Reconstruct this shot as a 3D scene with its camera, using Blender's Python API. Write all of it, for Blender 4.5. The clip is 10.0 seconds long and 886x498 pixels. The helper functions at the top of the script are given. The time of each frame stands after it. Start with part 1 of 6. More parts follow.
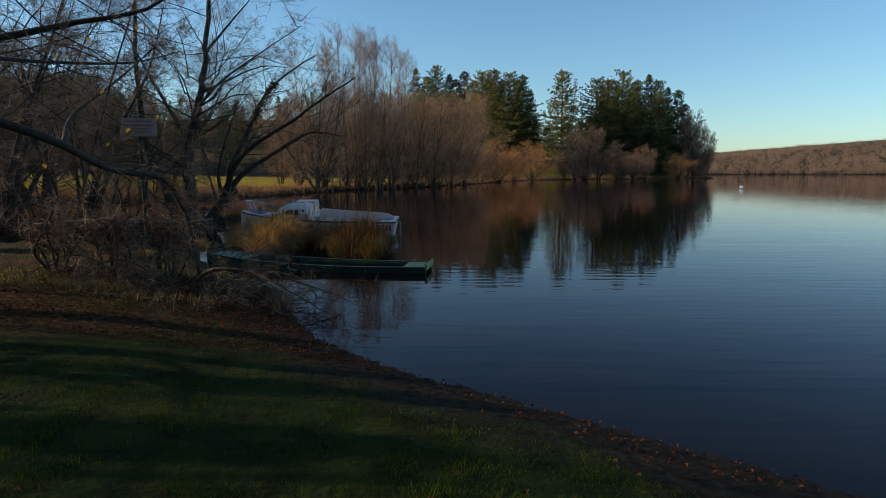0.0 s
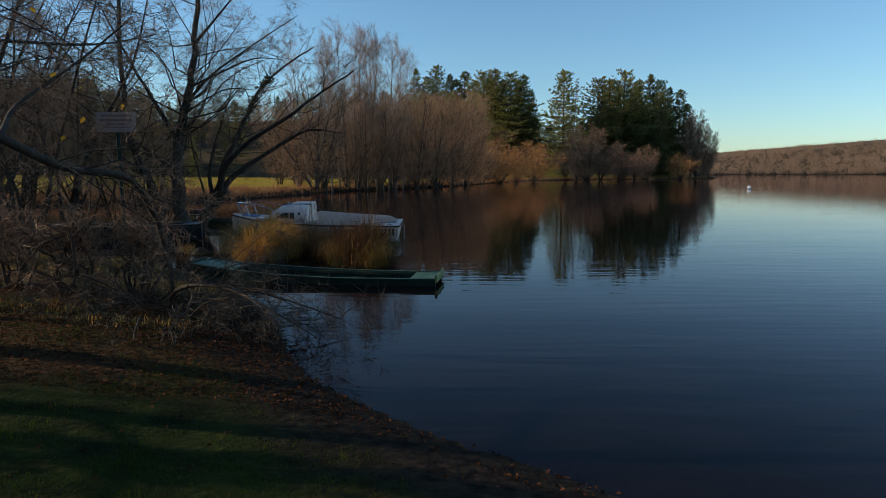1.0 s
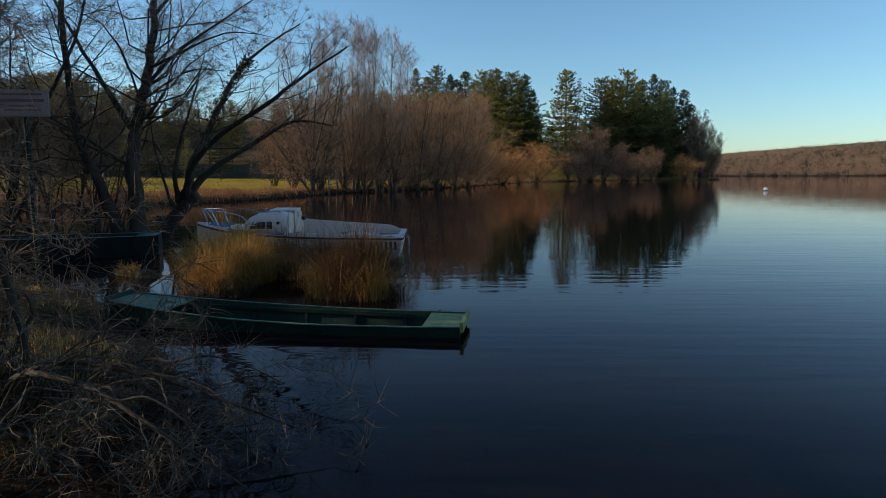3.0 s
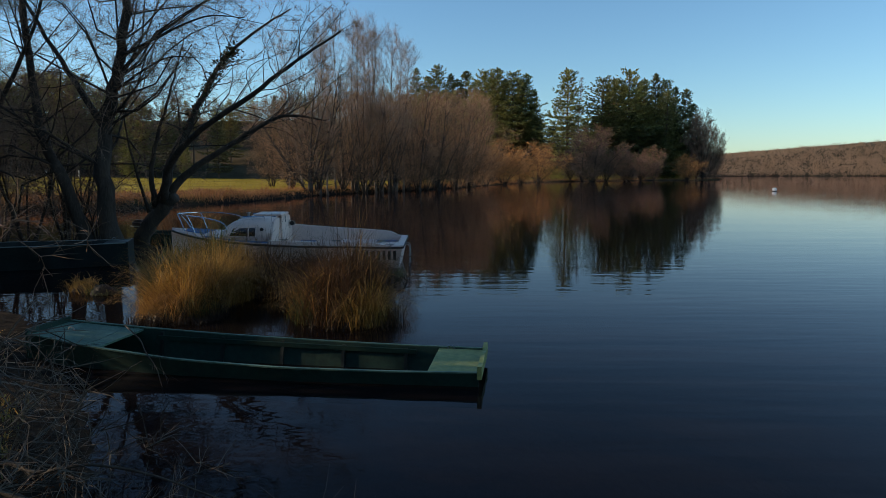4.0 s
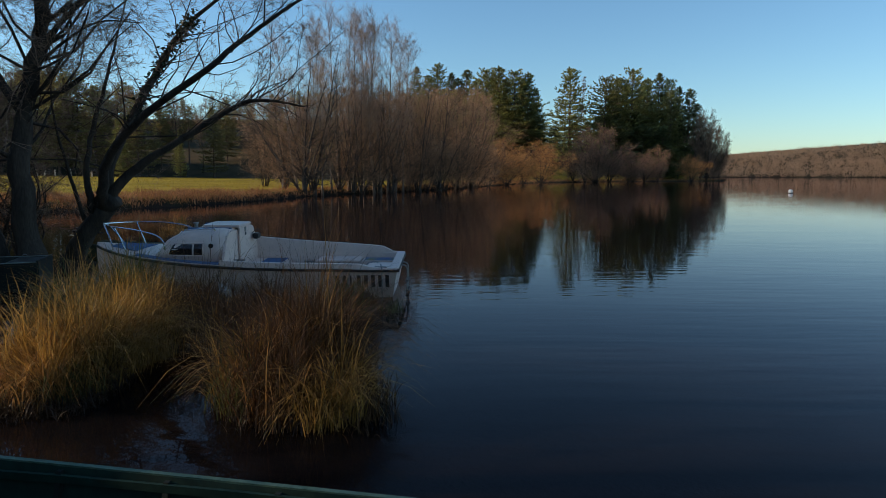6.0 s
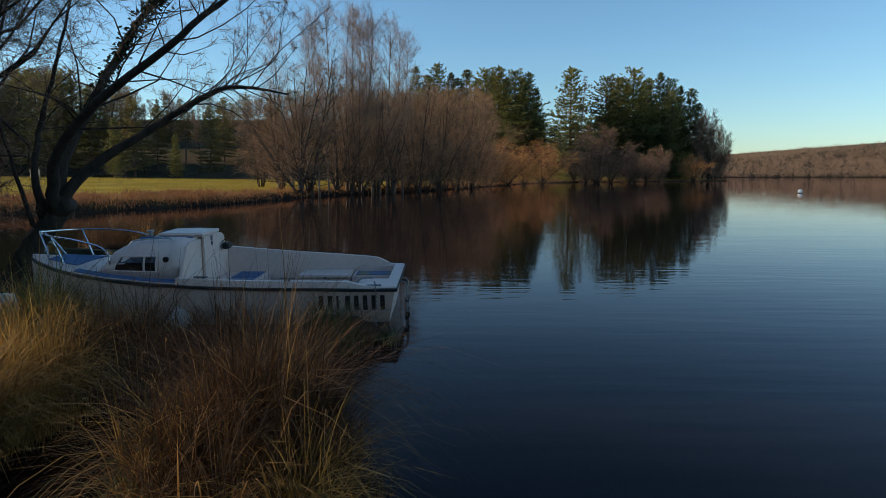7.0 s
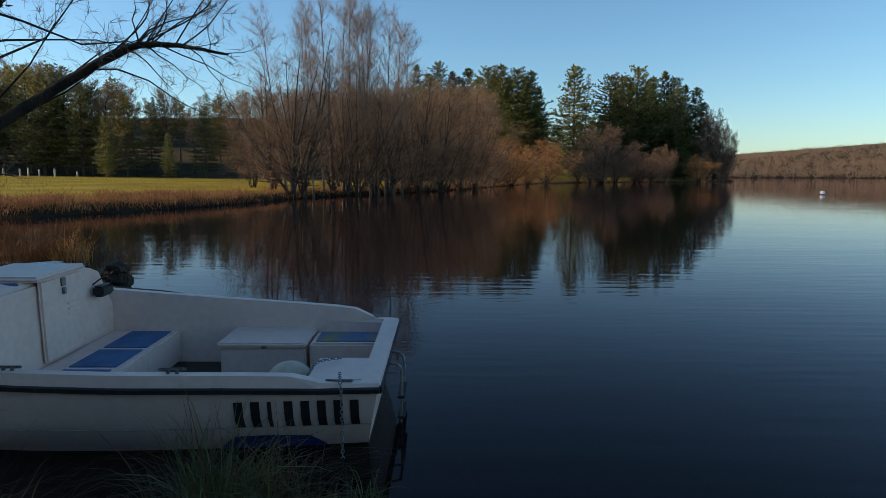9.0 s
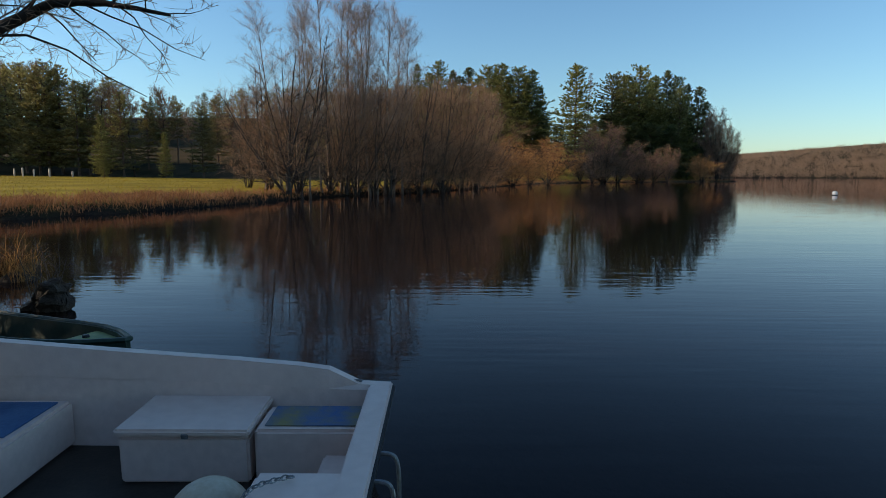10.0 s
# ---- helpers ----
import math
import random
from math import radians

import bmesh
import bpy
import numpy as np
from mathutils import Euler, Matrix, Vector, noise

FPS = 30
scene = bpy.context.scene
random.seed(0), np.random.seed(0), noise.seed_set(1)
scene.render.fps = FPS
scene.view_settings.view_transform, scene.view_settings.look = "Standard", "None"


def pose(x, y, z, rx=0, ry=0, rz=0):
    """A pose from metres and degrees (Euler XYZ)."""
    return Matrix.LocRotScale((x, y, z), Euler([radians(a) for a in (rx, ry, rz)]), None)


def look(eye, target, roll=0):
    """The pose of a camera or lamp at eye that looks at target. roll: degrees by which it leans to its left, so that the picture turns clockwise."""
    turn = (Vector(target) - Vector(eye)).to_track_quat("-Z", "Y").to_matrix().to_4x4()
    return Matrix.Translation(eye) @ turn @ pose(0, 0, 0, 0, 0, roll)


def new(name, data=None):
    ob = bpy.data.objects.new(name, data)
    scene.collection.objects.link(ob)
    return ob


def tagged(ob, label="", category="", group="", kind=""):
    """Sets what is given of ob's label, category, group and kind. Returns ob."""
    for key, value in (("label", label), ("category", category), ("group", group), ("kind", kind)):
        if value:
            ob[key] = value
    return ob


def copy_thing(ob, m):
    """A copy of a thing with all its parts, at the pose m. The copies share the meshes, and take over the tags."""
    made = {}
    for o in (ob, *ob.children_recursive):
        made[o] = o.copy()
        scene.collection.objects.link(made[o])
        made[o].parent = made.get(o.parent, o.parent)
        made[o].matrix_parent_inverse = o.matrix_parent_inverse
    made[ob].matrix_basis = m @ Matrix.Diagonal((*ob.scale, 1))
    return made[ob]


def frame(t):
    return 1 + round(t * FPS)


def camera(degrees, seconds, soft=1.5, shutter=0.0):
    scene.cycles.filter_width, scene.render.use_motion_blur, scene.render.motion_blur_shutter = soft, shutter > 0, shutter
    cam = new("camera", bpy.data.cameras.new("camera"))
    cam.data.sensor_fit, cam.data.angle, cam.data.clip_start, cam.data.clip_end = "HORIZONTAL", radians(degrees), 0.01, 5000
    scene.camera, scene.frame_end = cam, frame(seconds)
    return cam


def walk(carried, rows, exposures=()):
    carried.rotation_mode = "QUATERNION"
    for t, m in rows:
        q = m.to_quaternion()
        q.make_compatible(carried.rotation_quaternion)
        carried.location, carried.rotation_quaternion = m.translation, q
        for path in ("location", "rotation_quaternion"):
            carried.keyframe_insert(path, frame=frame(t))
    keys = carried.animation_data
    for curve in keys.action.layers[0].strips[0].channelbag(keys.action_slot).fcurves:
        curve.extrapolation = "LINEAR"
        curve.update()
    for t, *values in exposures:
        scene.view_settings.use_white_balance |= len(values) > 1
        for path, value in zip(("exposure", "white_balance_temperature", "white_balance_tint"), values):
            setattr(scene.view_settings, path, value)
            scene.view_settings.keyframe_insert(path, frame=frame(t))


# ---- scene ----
cam = camera(72.0, 10.0, soft=0.6)
PATH = [
    (0, (1.087, -0.637, 2.061), (1.059, 1.348, 1.814), -0.0),
    (0.5, (0.957, 0.092, 2.033), (0.929, 2.077, 1.787), -0.1),
    (1, (0.847, 0.859, 2.031), (0.818, 2.844, 1.786), -0.1),
    (1.5, (0.735, 1.746, 2.026), (0.707, 3.731, 1.782), -0.2),
    (2, (0.618, 2.67, 2.004), (0.592, 4.655, 1.762), -0.2),
    (2.5, (0.519, 3.555, 1.992), (0.493, 5.54, 1.751), -0.1),
    (4, (0.299, 6.181, 1.989), (0.271, 8.166, 1.749), -0.1),
    (4.5, (0.252, 6.948, 1.987), (0.225, 8.933, 1.745), -0.0),
    (5, (0.208, 7.72, 1.995), (0.181, 9.705, 1.753), 0.0),
    (5.5, (0.17, 8.538, 1.993), (0.142, 10.523, 1.752), 0.1),
    (7, (-0.02, 11.215, 1.935), (-0.046, 13.201, 1.697), 0.0),
    (7.5, (-0.071, 12.133, 1.932), (-0.098, 14.118, 1.693), 0.0),
    (8, (-0.126, 13.074, 1.94), (-0.152, 15.059, 1.701), 0.1),
    (8.5, (-0.185, 14.013, 1.939), (-0.212, 15.998, 1.701), 0.1),
    (9, (-0.244, 14.945, 1.93), (-0.271, 16.931, 1.692), 0.1),
    (9.5, (-0.301, 15.881, 1.927), (-0.329, 17.867, 1.688), 0.2),
    (10, (-0.359, 16.819, 1.918), (-0.387, 18.805, 1.68), 0.1),
]
walk(cam, [(t, look(eye, target, roll)) for t, eye, target, roll in PATH],
     exposures=[(0, 0.12, 6150, 8), (10, 0.16, 6150, 8)])
# ---------------------------------------------------------------- light
SUN_AZ, SUN_EL = 88.0, 17.5          # degrees left of the view axis, and above the horizon
SUN_DIR = Vector((-math.sin(radians(SUN_AZ)) * math.cos(radians(SUN_EL)),
                  math.cos(radians(SUN_AZ)) * math.cos(radians(SUN_EL)), math.sin(radians(SUN_EL))))
scene.view_settings.exposure = 0.0
world = bpy.data.worlds.new("winter_sky")
scene.world = world
world.use_nodes = True
wn = world.node_tree.nodes
sky = wn.new("ShaderNodeTexSky")
sky.sky_type = 'NISHITA'
sky.sun_disc = False
sky.sun_elevation, sky.sun_rotation = radians(SUN_EL), -radians(SUN_AZ)
sky.air_density, sky.dust_density, sky.ozone_density = 1.1, 0.35, 3.2
wn["Background"].inputs["Strength"].default_value = 0.147
tint = wn.new("ShaderNodeMix")
tint.data_type, tint.blend_type = 'RGBA', 'MULTIPLY'
tint.inputs[0].default_value, tint.inputs[7].default_value = 1.0, (0.89, 1.0, 1.02, 1)
world.node_tree.links.new(sky.outputs[0], tint.inputs[6])
world.node_tree.links.new(tint.outputs[2], wn["Background"].inputs["Color"])
sun_data = bpy.data.lights.new("sun", "SUN")
sun_data.energy, sun_data.angle, sun_data.color = 5.0, radians(0.53), (1.0, 0.78, 0.53)
sun_lamp = new("sun", sun_data)
sun_lamp.matrix_world = look(SUN_DIR * 60, (0, 0, 0))


# ---------------------------------------------------------------- materials
def mat(name, a, b, scale=3.0, rough=0.8, bump=0.0, bscale=25.0, metal=0.0, spec=0.4, rand=0.0,
        glow=0.0, stretch=(1, 1, 1), island=0.0, fine=0.35, space="Object"):
    """Two-scale noise colour between a and b, fine relief, and optional light passing through (glow)."""
    m = bpy.data.materials.new(name)
    m.use_nodes = True
    n, l = m.node_tree.nodes, m.node_tree.links
    p = n["Principled BSDF"]
    out = n["Material Output"]
    tc, mp = n.new("ShaderNodeTexCoord"), n.new("ShaderNodeMapping")
    mp.inputs["Scale"].default_value = stretch
    l.new(tc.outputs[space], mp.inputs[0])
    big, small = n.new("ShaderNodeTexNoise"), n.new("ShaderNodeTexNoise")
    big.inputs["Scale"].default_value, small.inputs["Scale"].default_value = scale, scale * 7.3
    big.inputs["Detail"].default_value = 4
    l.new(mp.outputs[0], big.inputs[0]); l.new(mp.outputs[0], small.inputs[0])
    f = n.new("ShaderNodeMix"); f.inputs[0].default_value = fine
    l.new(big.outputs[0], f.inputs[2]); l.new(small.outputs[0], f.inputs[3])
    ramp = n.new("ShaderNodeValToRGB")
    ramp.color_ramp.elements[0].position, ramp.color_ramp.elements[1].position = 0.34, 0.66
    ramp.color_ramp.elements[0].color, ramp.color_ramp.elements[1].color = (*a, 1), (*b, 1)
    l.new(f.outputs[0], ramp.inputs[0])
    col = ramp.outputs[0]
    for amount, node, sock in ((rand, "ShaderNodeObjectInfo", "Random"), (island, "ShaderNodeNewGeometry", "Random Per Island")):
        if amount:
            src, hs, mr = n.new(node), n.new("ShaderNodeHueSaturation"), n.new("ShaderNodeMapRange")
            mr.inputs["To Min"].default_value, mr.inputs["To Max"].default_value = 1 - amount, 1 + amount
            l.new(src.outputs[sock], mr.inputs["Value"]); l.new(mr.outputs[0], hs.inputs["Value"])
            l.new(col, hs.inputs["Color"])
            col = hs.outputs[0]
    l.new(col, p.inputs["Base Color"])
    p.inputs["Roughness"].default_value, p.inputs["Metallic"].default_value = rough, metal
    p.inputs["Specular IOR Level"].default_value = spec
    if bump:
        bn, b_ = n.new("ShaderNodeTexNoise"), n.new("ShaderNodeBump")
        bn.inputs["Scale"].default_value, bn.inputs["Detail"].default_value = bscale, 5
        b_.inputs["Strength"].default_value, b_.inputs["Distance"].default_value = 0.8, bump
        l.new(mp.outputs[0], bn.inputs[0]); l.new(bn.outputs[0], b_.inputs["Height"]); l.new(b_.outputs[0], p.inputs["Normal"])
    if glow:
        tr, mx = n.new("ShaderNodeBsdfTranslucent"), n.new("ShaderNodeMixShader")
        mx.inputs[0].default_value = glow
        l.new(col, tr.inputs[0]); l.new(p.outputs[0], mx.inputs[1]); l.new(tr.outputs[0], mx.inputs[2])
        l.new(mx.outputs[0], out.inputs["Surface"])
    return m


M_BARK = mat("dark_bark", (0.019, 0.014, 0.010), (0.075, 0.055, 0.039), 5, 0.9, 0.02, 18, stretch=(1, 1, 0.25))
M_TWIG = mat("twig_bark", (0.135, 0.083, 0.052), (0.33, 0.205, 0.130), 2, 0.85, island=0.35)
M_DEAD = mat("dead_wood", (0.042, 0.033, 0.025), (0.155, 0.118, 0.086), 3, 0.85, island=0.4)
M_IVY = mat("ivy_leaf", (0.012, 0.022, 0.008), (0.035, 0.055, 0.018), 4, 0.5, island=0.4, glow=0.15)
M_BIRCH = mat("birch_bark", (0.085, 0.062, 0.046), (0.25, 0.195, 0.150), 1.2, 0.8, stretch=(1, 1, 3))
M_ALDER = mat("alder_bark", (0.022, 0.016, 0.012), (0.075, 0.056, 0.043), 1.5, 0.9)
M_FARTWIG = mat("winter_twigs", (0.20, 0.112, 0.060), (0.37, 0.222, 0.125), 0.25, 0.9, rand=0.2, island=0.35)
M_BIRCHTWIG = mat("birch_twigs", (0.25, 0.155, 0.105), (0.42, 0.28, 0.20), 0.3, 0.9, rand=0.15, island=0.35)
M_ORANGE = mat("willow_twigs", (0.34, 0.155, 0.050), (0.52, 0.26, 0.09), 0.4, 0.9, rand=0.15, island=0.35)
M_PURPLE = mat("purple_twigs", (0.170, 0.098, 0.058), (0.31, 0.185, 0.118), 0.4, 0.9, rand=0.15, island=0.35)
# pale low-contrast colour and glow stand in for haze on the far hills
M_FARWOOD = mat("hazy_winter_wood", (0.265, 0.175, 0.115), (0.370, 0.247, 0.168), 0.02, 0.95, island=0.12, glow=0.5, spec=0.05)
# needles paler than real ones: haze over the far wood put into the colour
M_WOODPINE = mat("hazy_pine_needles", (0.150, 0.135, 0.050), (0.34, 0.285, 0.110), 0.22, 0.8, rand=0.3, island=0.4, glow=0.50)
M_PINE = mat("pine_needles", (0.140, 0.150, 0.045), (0.32, 0.300, 0.100), 0.22, 0.75, rand=0.25, island=0.45, glow=0.50)
M_SPRUCE = mat("spruce_needles", (0.075, 0.090, 0.032), (0.180, 0.180, 0.070), 0.22, 0.75, rand=0.25, island=0.45, glow=0.45)
M_PINEBARK = mat("pine_bark", (0.07, 0.045, 0.032), (0.17, 0.11, 0.075), 1.5, 0.9)
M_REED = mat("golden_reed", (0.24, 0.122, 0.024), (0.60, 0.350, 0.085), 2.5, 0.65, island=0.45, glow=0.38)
# brighter copy of the rush: blades catching the sun, put into the colour
M_LITRUSH = mat("sunlit_rush", (0.26, 0.125, 0.036), (0.55, 0.30, 0.095), 2.5, 0.65, island=0.4, glow=0.35)
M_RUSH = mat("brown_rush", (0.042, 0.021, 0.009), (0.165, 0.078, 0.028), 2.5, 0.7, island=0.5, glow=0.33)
# dark stems for the tussock feet: shade and wet there put into the colour
M_SHADERUSH = mat("shaded_rush_bases", (0.016, 0.009, 0.005), (0.060, 0.032, 0.014), 2.5, 0.6, island=0.5, glow=0.1)
M_SEDGE = mat("green_sedge", (0.045, 0.060, 0.016), (0.16, 0.15, 0.045), 2.5, 0.65, island=0.5, glow=0.33)
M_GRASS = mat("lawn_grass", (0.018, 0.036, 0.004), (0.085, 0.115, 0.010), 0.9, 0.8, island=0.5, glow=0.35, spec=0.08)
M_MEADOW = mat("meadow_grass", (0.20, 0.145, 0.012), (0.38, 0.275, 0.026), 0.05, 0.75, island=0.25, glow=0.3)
M_DRYBANK = mat("dry_bank_grass", (0.170, 0.070, 0.028), (0.40, 0.190, 0.078), 0.5, 0.8, island=0.4, glow=0.3)
M_LEAF = mat("fallen_leaves", (0.024, 0.012, 0.006), (0.150, 0.056, 0.020), 3, 0.85, island=0.6, glow=0.15, spec=0.08)
M_YELLOW = mat("yellow_leaf", (0.55, 0.30, 0.02), (0.75, 0.45, 0.04), 12, 0.6, glow=0.5)
M_MUD = mat("mud", (0.020, 0.012, 0.007), (0.062, 0.040, 0.024), 4, 0.75, 0.03, 30)
M_GEL = mat("white_gelcoat", (0.66, 0.490, 0.415), (0.74, 0.565, 0.480), 1.6, 0.42, 0.0015, 60, spec=0.5, fine=0.6)
M_GELIN = mat("weathered_white_liner", (0.65, 0.480, 0.405), (0.76, 0.575, 0.490), 2.2, 0.55, 0.0015, 50, fine=0.55)
M_BLUE = mat("blue_antislip", (0.045, 0.100, 0.215), (0.085, 0.165, 0.30), 6, 0.8, 0.002, 160)
M_BLUEW = mat("worn_blue_antislip", (0.045, 0.12, 0.31), (0.26, 0.22, 0.09), 3.2, 0.8, 0.002, 160, fine=0.2)
M_BLUEKEEL = mat("blue_antifouling", (0.012, 0.018, 0.10), (0.03, 0.04, 0.16), 3, 0.6)
M_BLACK = mat("black_rubber", (0.008, 0.008, 0.009), (0.025, 0.025, 0.026), 8, 0.55, 0.001, 80)
M_LETTER = mat("black_vinyl", (0.012, 0.011, 0.013), (0.022, 0.02, 0.022), 20, 0.5)
M_CHROME = mat("stainless_tube", (0.50, 0.50, 0.51), (0.68, 0.68, 0.69), 5, 0.22, metal=1.0)
M_STEEL = mat("galvanised_chain", (0.16, 0.16, 0.16), (0.33, 0.33, 0.33), 30, 0.5, metal=0.8)
M_DARKDECK = mat("dark_floor_boards", (0.012, 0.010, 0.008), (0.04, 0.032, 0.024), 4, 0.55, 0.002, 40)
M_GREEN = mat("green_boat_paint", (0.004, 0.020, 0.014), (0.012, 0.042, 0.030), 2.4, 0.5, 0.002, 35, fine=0.5)
M_GREENTOP = mat("pale_green_paint", (0.125, 0.175, 0.055), (0.27, 0.30, 0.105), 2.2, 0.6, 0.002, 40, fine=0.5)
M_GREENRAIL = mat("worn_green_rail", (0.035, 0.085, 0.060), (0.13, 0.20, 0.135), 5, 0.55, 0.001, 60)
M_DARKBOAT = mat("black_green_paint", (0.006, 0.010, 0.009), (0.020, 0.030, 0.027), 2.5, 0.5, 0.002, 40)
M_RAIL = mat("weathered_rail", (0.12, 0.15, 0.14), (0.28, 0.31, 0.29), 6, 0.6)
M_SIGN = mat("faded_sign_face", (0.30, 0.225, 0.21), (0.40, 0.30, 0.28), 4, 0.6)
M_SIGNBAR = mat("faded_red_print", (0.20, 0.10, 0.095), (0.26, 0.135, 0.125), 9, 0.6)
M_POST = mat("green_post_paint", (0.008, 0.018, 0.014), (0.022, 0.036, 0.030), 6, 0.8, spec=0.15)
M_BUOY = mat("buoy_white", (0.70, 0.68, 0.64), (0.80, 0.78, 0.74), 4, 0.4)
M_FENDER = mat("fender_vinyl", (0.40, 0.36, 0.32), (0.54, 0.49, 0.44), 7, 0.45)
M_BALL = mat("aged_cream_plastic", (0.40, 0.32, 0.22), (0.58, 0.50, 0.38), 5, 0.45)
M_ROPE = mat("dark_rope", (0.03, 0.03, 0.035), (0.09, 0.085, 0.08), 60, 0.9)
M_GUARD = mat("pale_guard_plastic", (0.45, 0.36, 0.27), (0.60, 0.50, 0.38), 3, 0.6)


def glass_mat():
    m = bpy.data.materials.new("tinted_window")
    m.use_nodes = True
    p = m.node_tree.nodes["Principled BSDF"]
    p.inputs["Base Color"].default_value = (0.012, 0.013, 0.016, 1)
    p.inputs["Roughness"].default_value = 0.08
    return m


def water_mat():
    """Fresnel mirror over dark, slightly see-through lake water with very small ripples."""
    m = bpy.data.materials.new("lake_water")
    m.use_nodes = True
    n, l = m.node_tree.nodes, m.node_tree.links
    n.remove(n["Principled BSDF"])
    out = n["Material Output"]
    tc = n.new("ShaderNodeTexCoord")
    hts = []
    for sx, sy, det, amp in ((0.55, 4.2, 2.0, 0.0030), (0.10, 0.5, 1.0, 0.006), (2.2, 9.0, 1.0, 0.0006)):
        mp, nz, mul = n.new("ShaderNodeMapping"), n.new("ShaderNodeTexNoise"), n.new("ShaderNodeMath")
        mp.inputs["Scale"].default_value = (sx, sy, 1)
        mp.inputs["Rotation"].default_value = (0, 0, 0.06)
        nz.inputs["Scale"].default_value, nz.inputs["Detail"].default_value = 1.0, det
        mul.operation = 'MULTIPLY'; mul.inputs[1].default_value = amp
        l.new(tc.outputs["Object"], mp.inputs[0]); l.new(mp.outputs[0], nz.inputs[0]); l.new(nz.outputs[0], mul.inputs[0])
        hts.append(mul)
    add, add2 = n.new("ShaderNodeMath"), n.new("ShaderNodeMath")
    l.new(hts[0].outputs[0], add.inputs[0]); l.new(hts[1].outputs[0], add.inputs[1])
    l.new(add.outputs[0], add2.inputs[0]); l.new(hts[2].outputs[0], add2.inputs[1])
    b = n.new("ShaderNodeBump"); b.inputs["Strength"].default_value, b.inputs["Distance"].default_value = 1.0, 1.0
    l.new(add2.outputs[0], b.inputs["Height"])
    fr, gl, mx = n.new("ShaderNodeFresnel"), n.new("ShaderNodeBsdfGlossy"), n.new("ShaderNodeMixShader")
    fr.inputs[0].default_value = 1.147
    gl.inputs["Roughness"].default_value = 0.012
    gl.inputs["Color"].default_value = (0.98, 0.92, 0.97, 1)
    l.new(b.outputs[0], fr.inputs["Normal"]); l.new(b.outputs[0], gl.inputs["Normal"])
    body, clear, mix2 = n.new("ShaderNodeBsdfDiffuse"), n.new("ShaderNodeBsdfTransparent"), n.new("ShaderNodeMixShader")
    body.inputs[0].default_value = (0.0120, 0.0095, 0.0095, 1)
    clear.inputs[0].default_value = (0.40, 0.36, 0.27, 1)
    mix2.inputs[0].default_value = 0.35
    l.new(body.outputs[0], mix2.inputs[1]); l.new(clear.outputs[0], mix2.inputs[2])
    l.new(fr.outputs[0], mx.inputs[0]); l.new(mix2.outputs[0], mx.inputs[1]); l.new(gl.outputs[0], mx.inputs[2])
    l.new(mx.outputs[0], out.inputs["Surface"])
    return m


def ground_mat():
    """Lawn, mud at the water's edge, leaf litter and meadow, mixed by the mesh's own zone attributes."""
    m = bpy.data.materials.new("ground")
    m.use_nodes = True
    n, l = m.node_tree.nodes, m.node_tree.links
    p = n["Principled BSDF"]
    p.inputs["Roughness"].default_value = 0.9
    p.inputs["Specular IOR Level"].default_value = 0.06
    tc = n.new("ShaderNodeTexCoord")

    def noisy(a, b, scale, det=6):
        nz, rp = n.new("ShaderNodeTexNoise"), n.new("ShaderNodeValToRGB")
        nz.inputs["Scale"].default_value, nz.inputs["Detail"].default_value = scale, det
        rp.color_ramp.elements[0].position, rp.color_ramp.elements[1].position = 0.33, 0.67
        rp.color_ramp.elements[0].color, rp.color_ramp.elements[1].color = (*a, 1), (*b, 1)
        l.new(tc.outputs["Object"], nz.inputs[0]); l.new(nz.outputs[0], rp.inputs[0])
        return rp.outputs[0]

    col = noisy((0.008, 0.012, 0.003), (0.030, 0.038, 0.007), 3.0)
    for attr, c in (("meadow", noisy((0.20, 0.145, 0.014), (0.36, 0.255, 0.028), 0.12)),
                    ("litter", noisy((0.018, 0.011, 0.006), (0.10, 0.047, 0.021), 11.0)),
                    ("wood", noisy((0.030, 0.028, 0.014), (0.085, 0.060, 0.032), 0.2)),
                    ("dry", noisy((0.10, 0.055, 0.022), (0.27, 0.165, 0.065), 0.35)),
                    ("mud", noisy((0.009, 0.006, 0.004), (0.038, 0.026, 0.016), 9.0))):
        at, mx = n.new("ShaderNodeAttribute"), n.new("ShaderNodeMix")
        at.attribute_name = attr
        mx.data_type = 'RGBA'
        l.new(at.outputs["Fac"], mx.inputs[0]); l.new(col, mx.inputs[6]); l.new(c, mx.inputs[7])
        col = mx.outputs[2]
    l.new(col, p.inputs["Base Color"])
    bn, bp = n.new("ShaderNodeTexNoise"), n.new("ShaderNodeBump")
    bn.inputs["Scale"].default_value, bn.inputs["Detail"].default_value = 14, 6
    bp.inputs["Strength"].default_value, bp.inputs["Distance"].default_value = 0.7, 0.04
    l.new(tc.outputs["Object"], bn.inputs[0]); l.new(bn.outputs[0], bp.inputs["Height"]); l.new(bp.outputs[0], p.inputs["Normal"])
    return m


M_GLASS, M_WATER, M_GROUND = glass_mat(), water_mat(), ground_mat()


# ---------------------------------------------------------------- mesh helpers
def mesh_of(name, verts, faces, material, smooth=False):
    me = bpy.data.meshes.new(name)
    me.from_pydata([tuple(v) for v in verts], [], faces)
    if material:
        me.materials.append(material)
    if smooth:
        me.polygons.foreach_set("use_smooth", [True] * len(me.polygons))
    me.update()
    return me


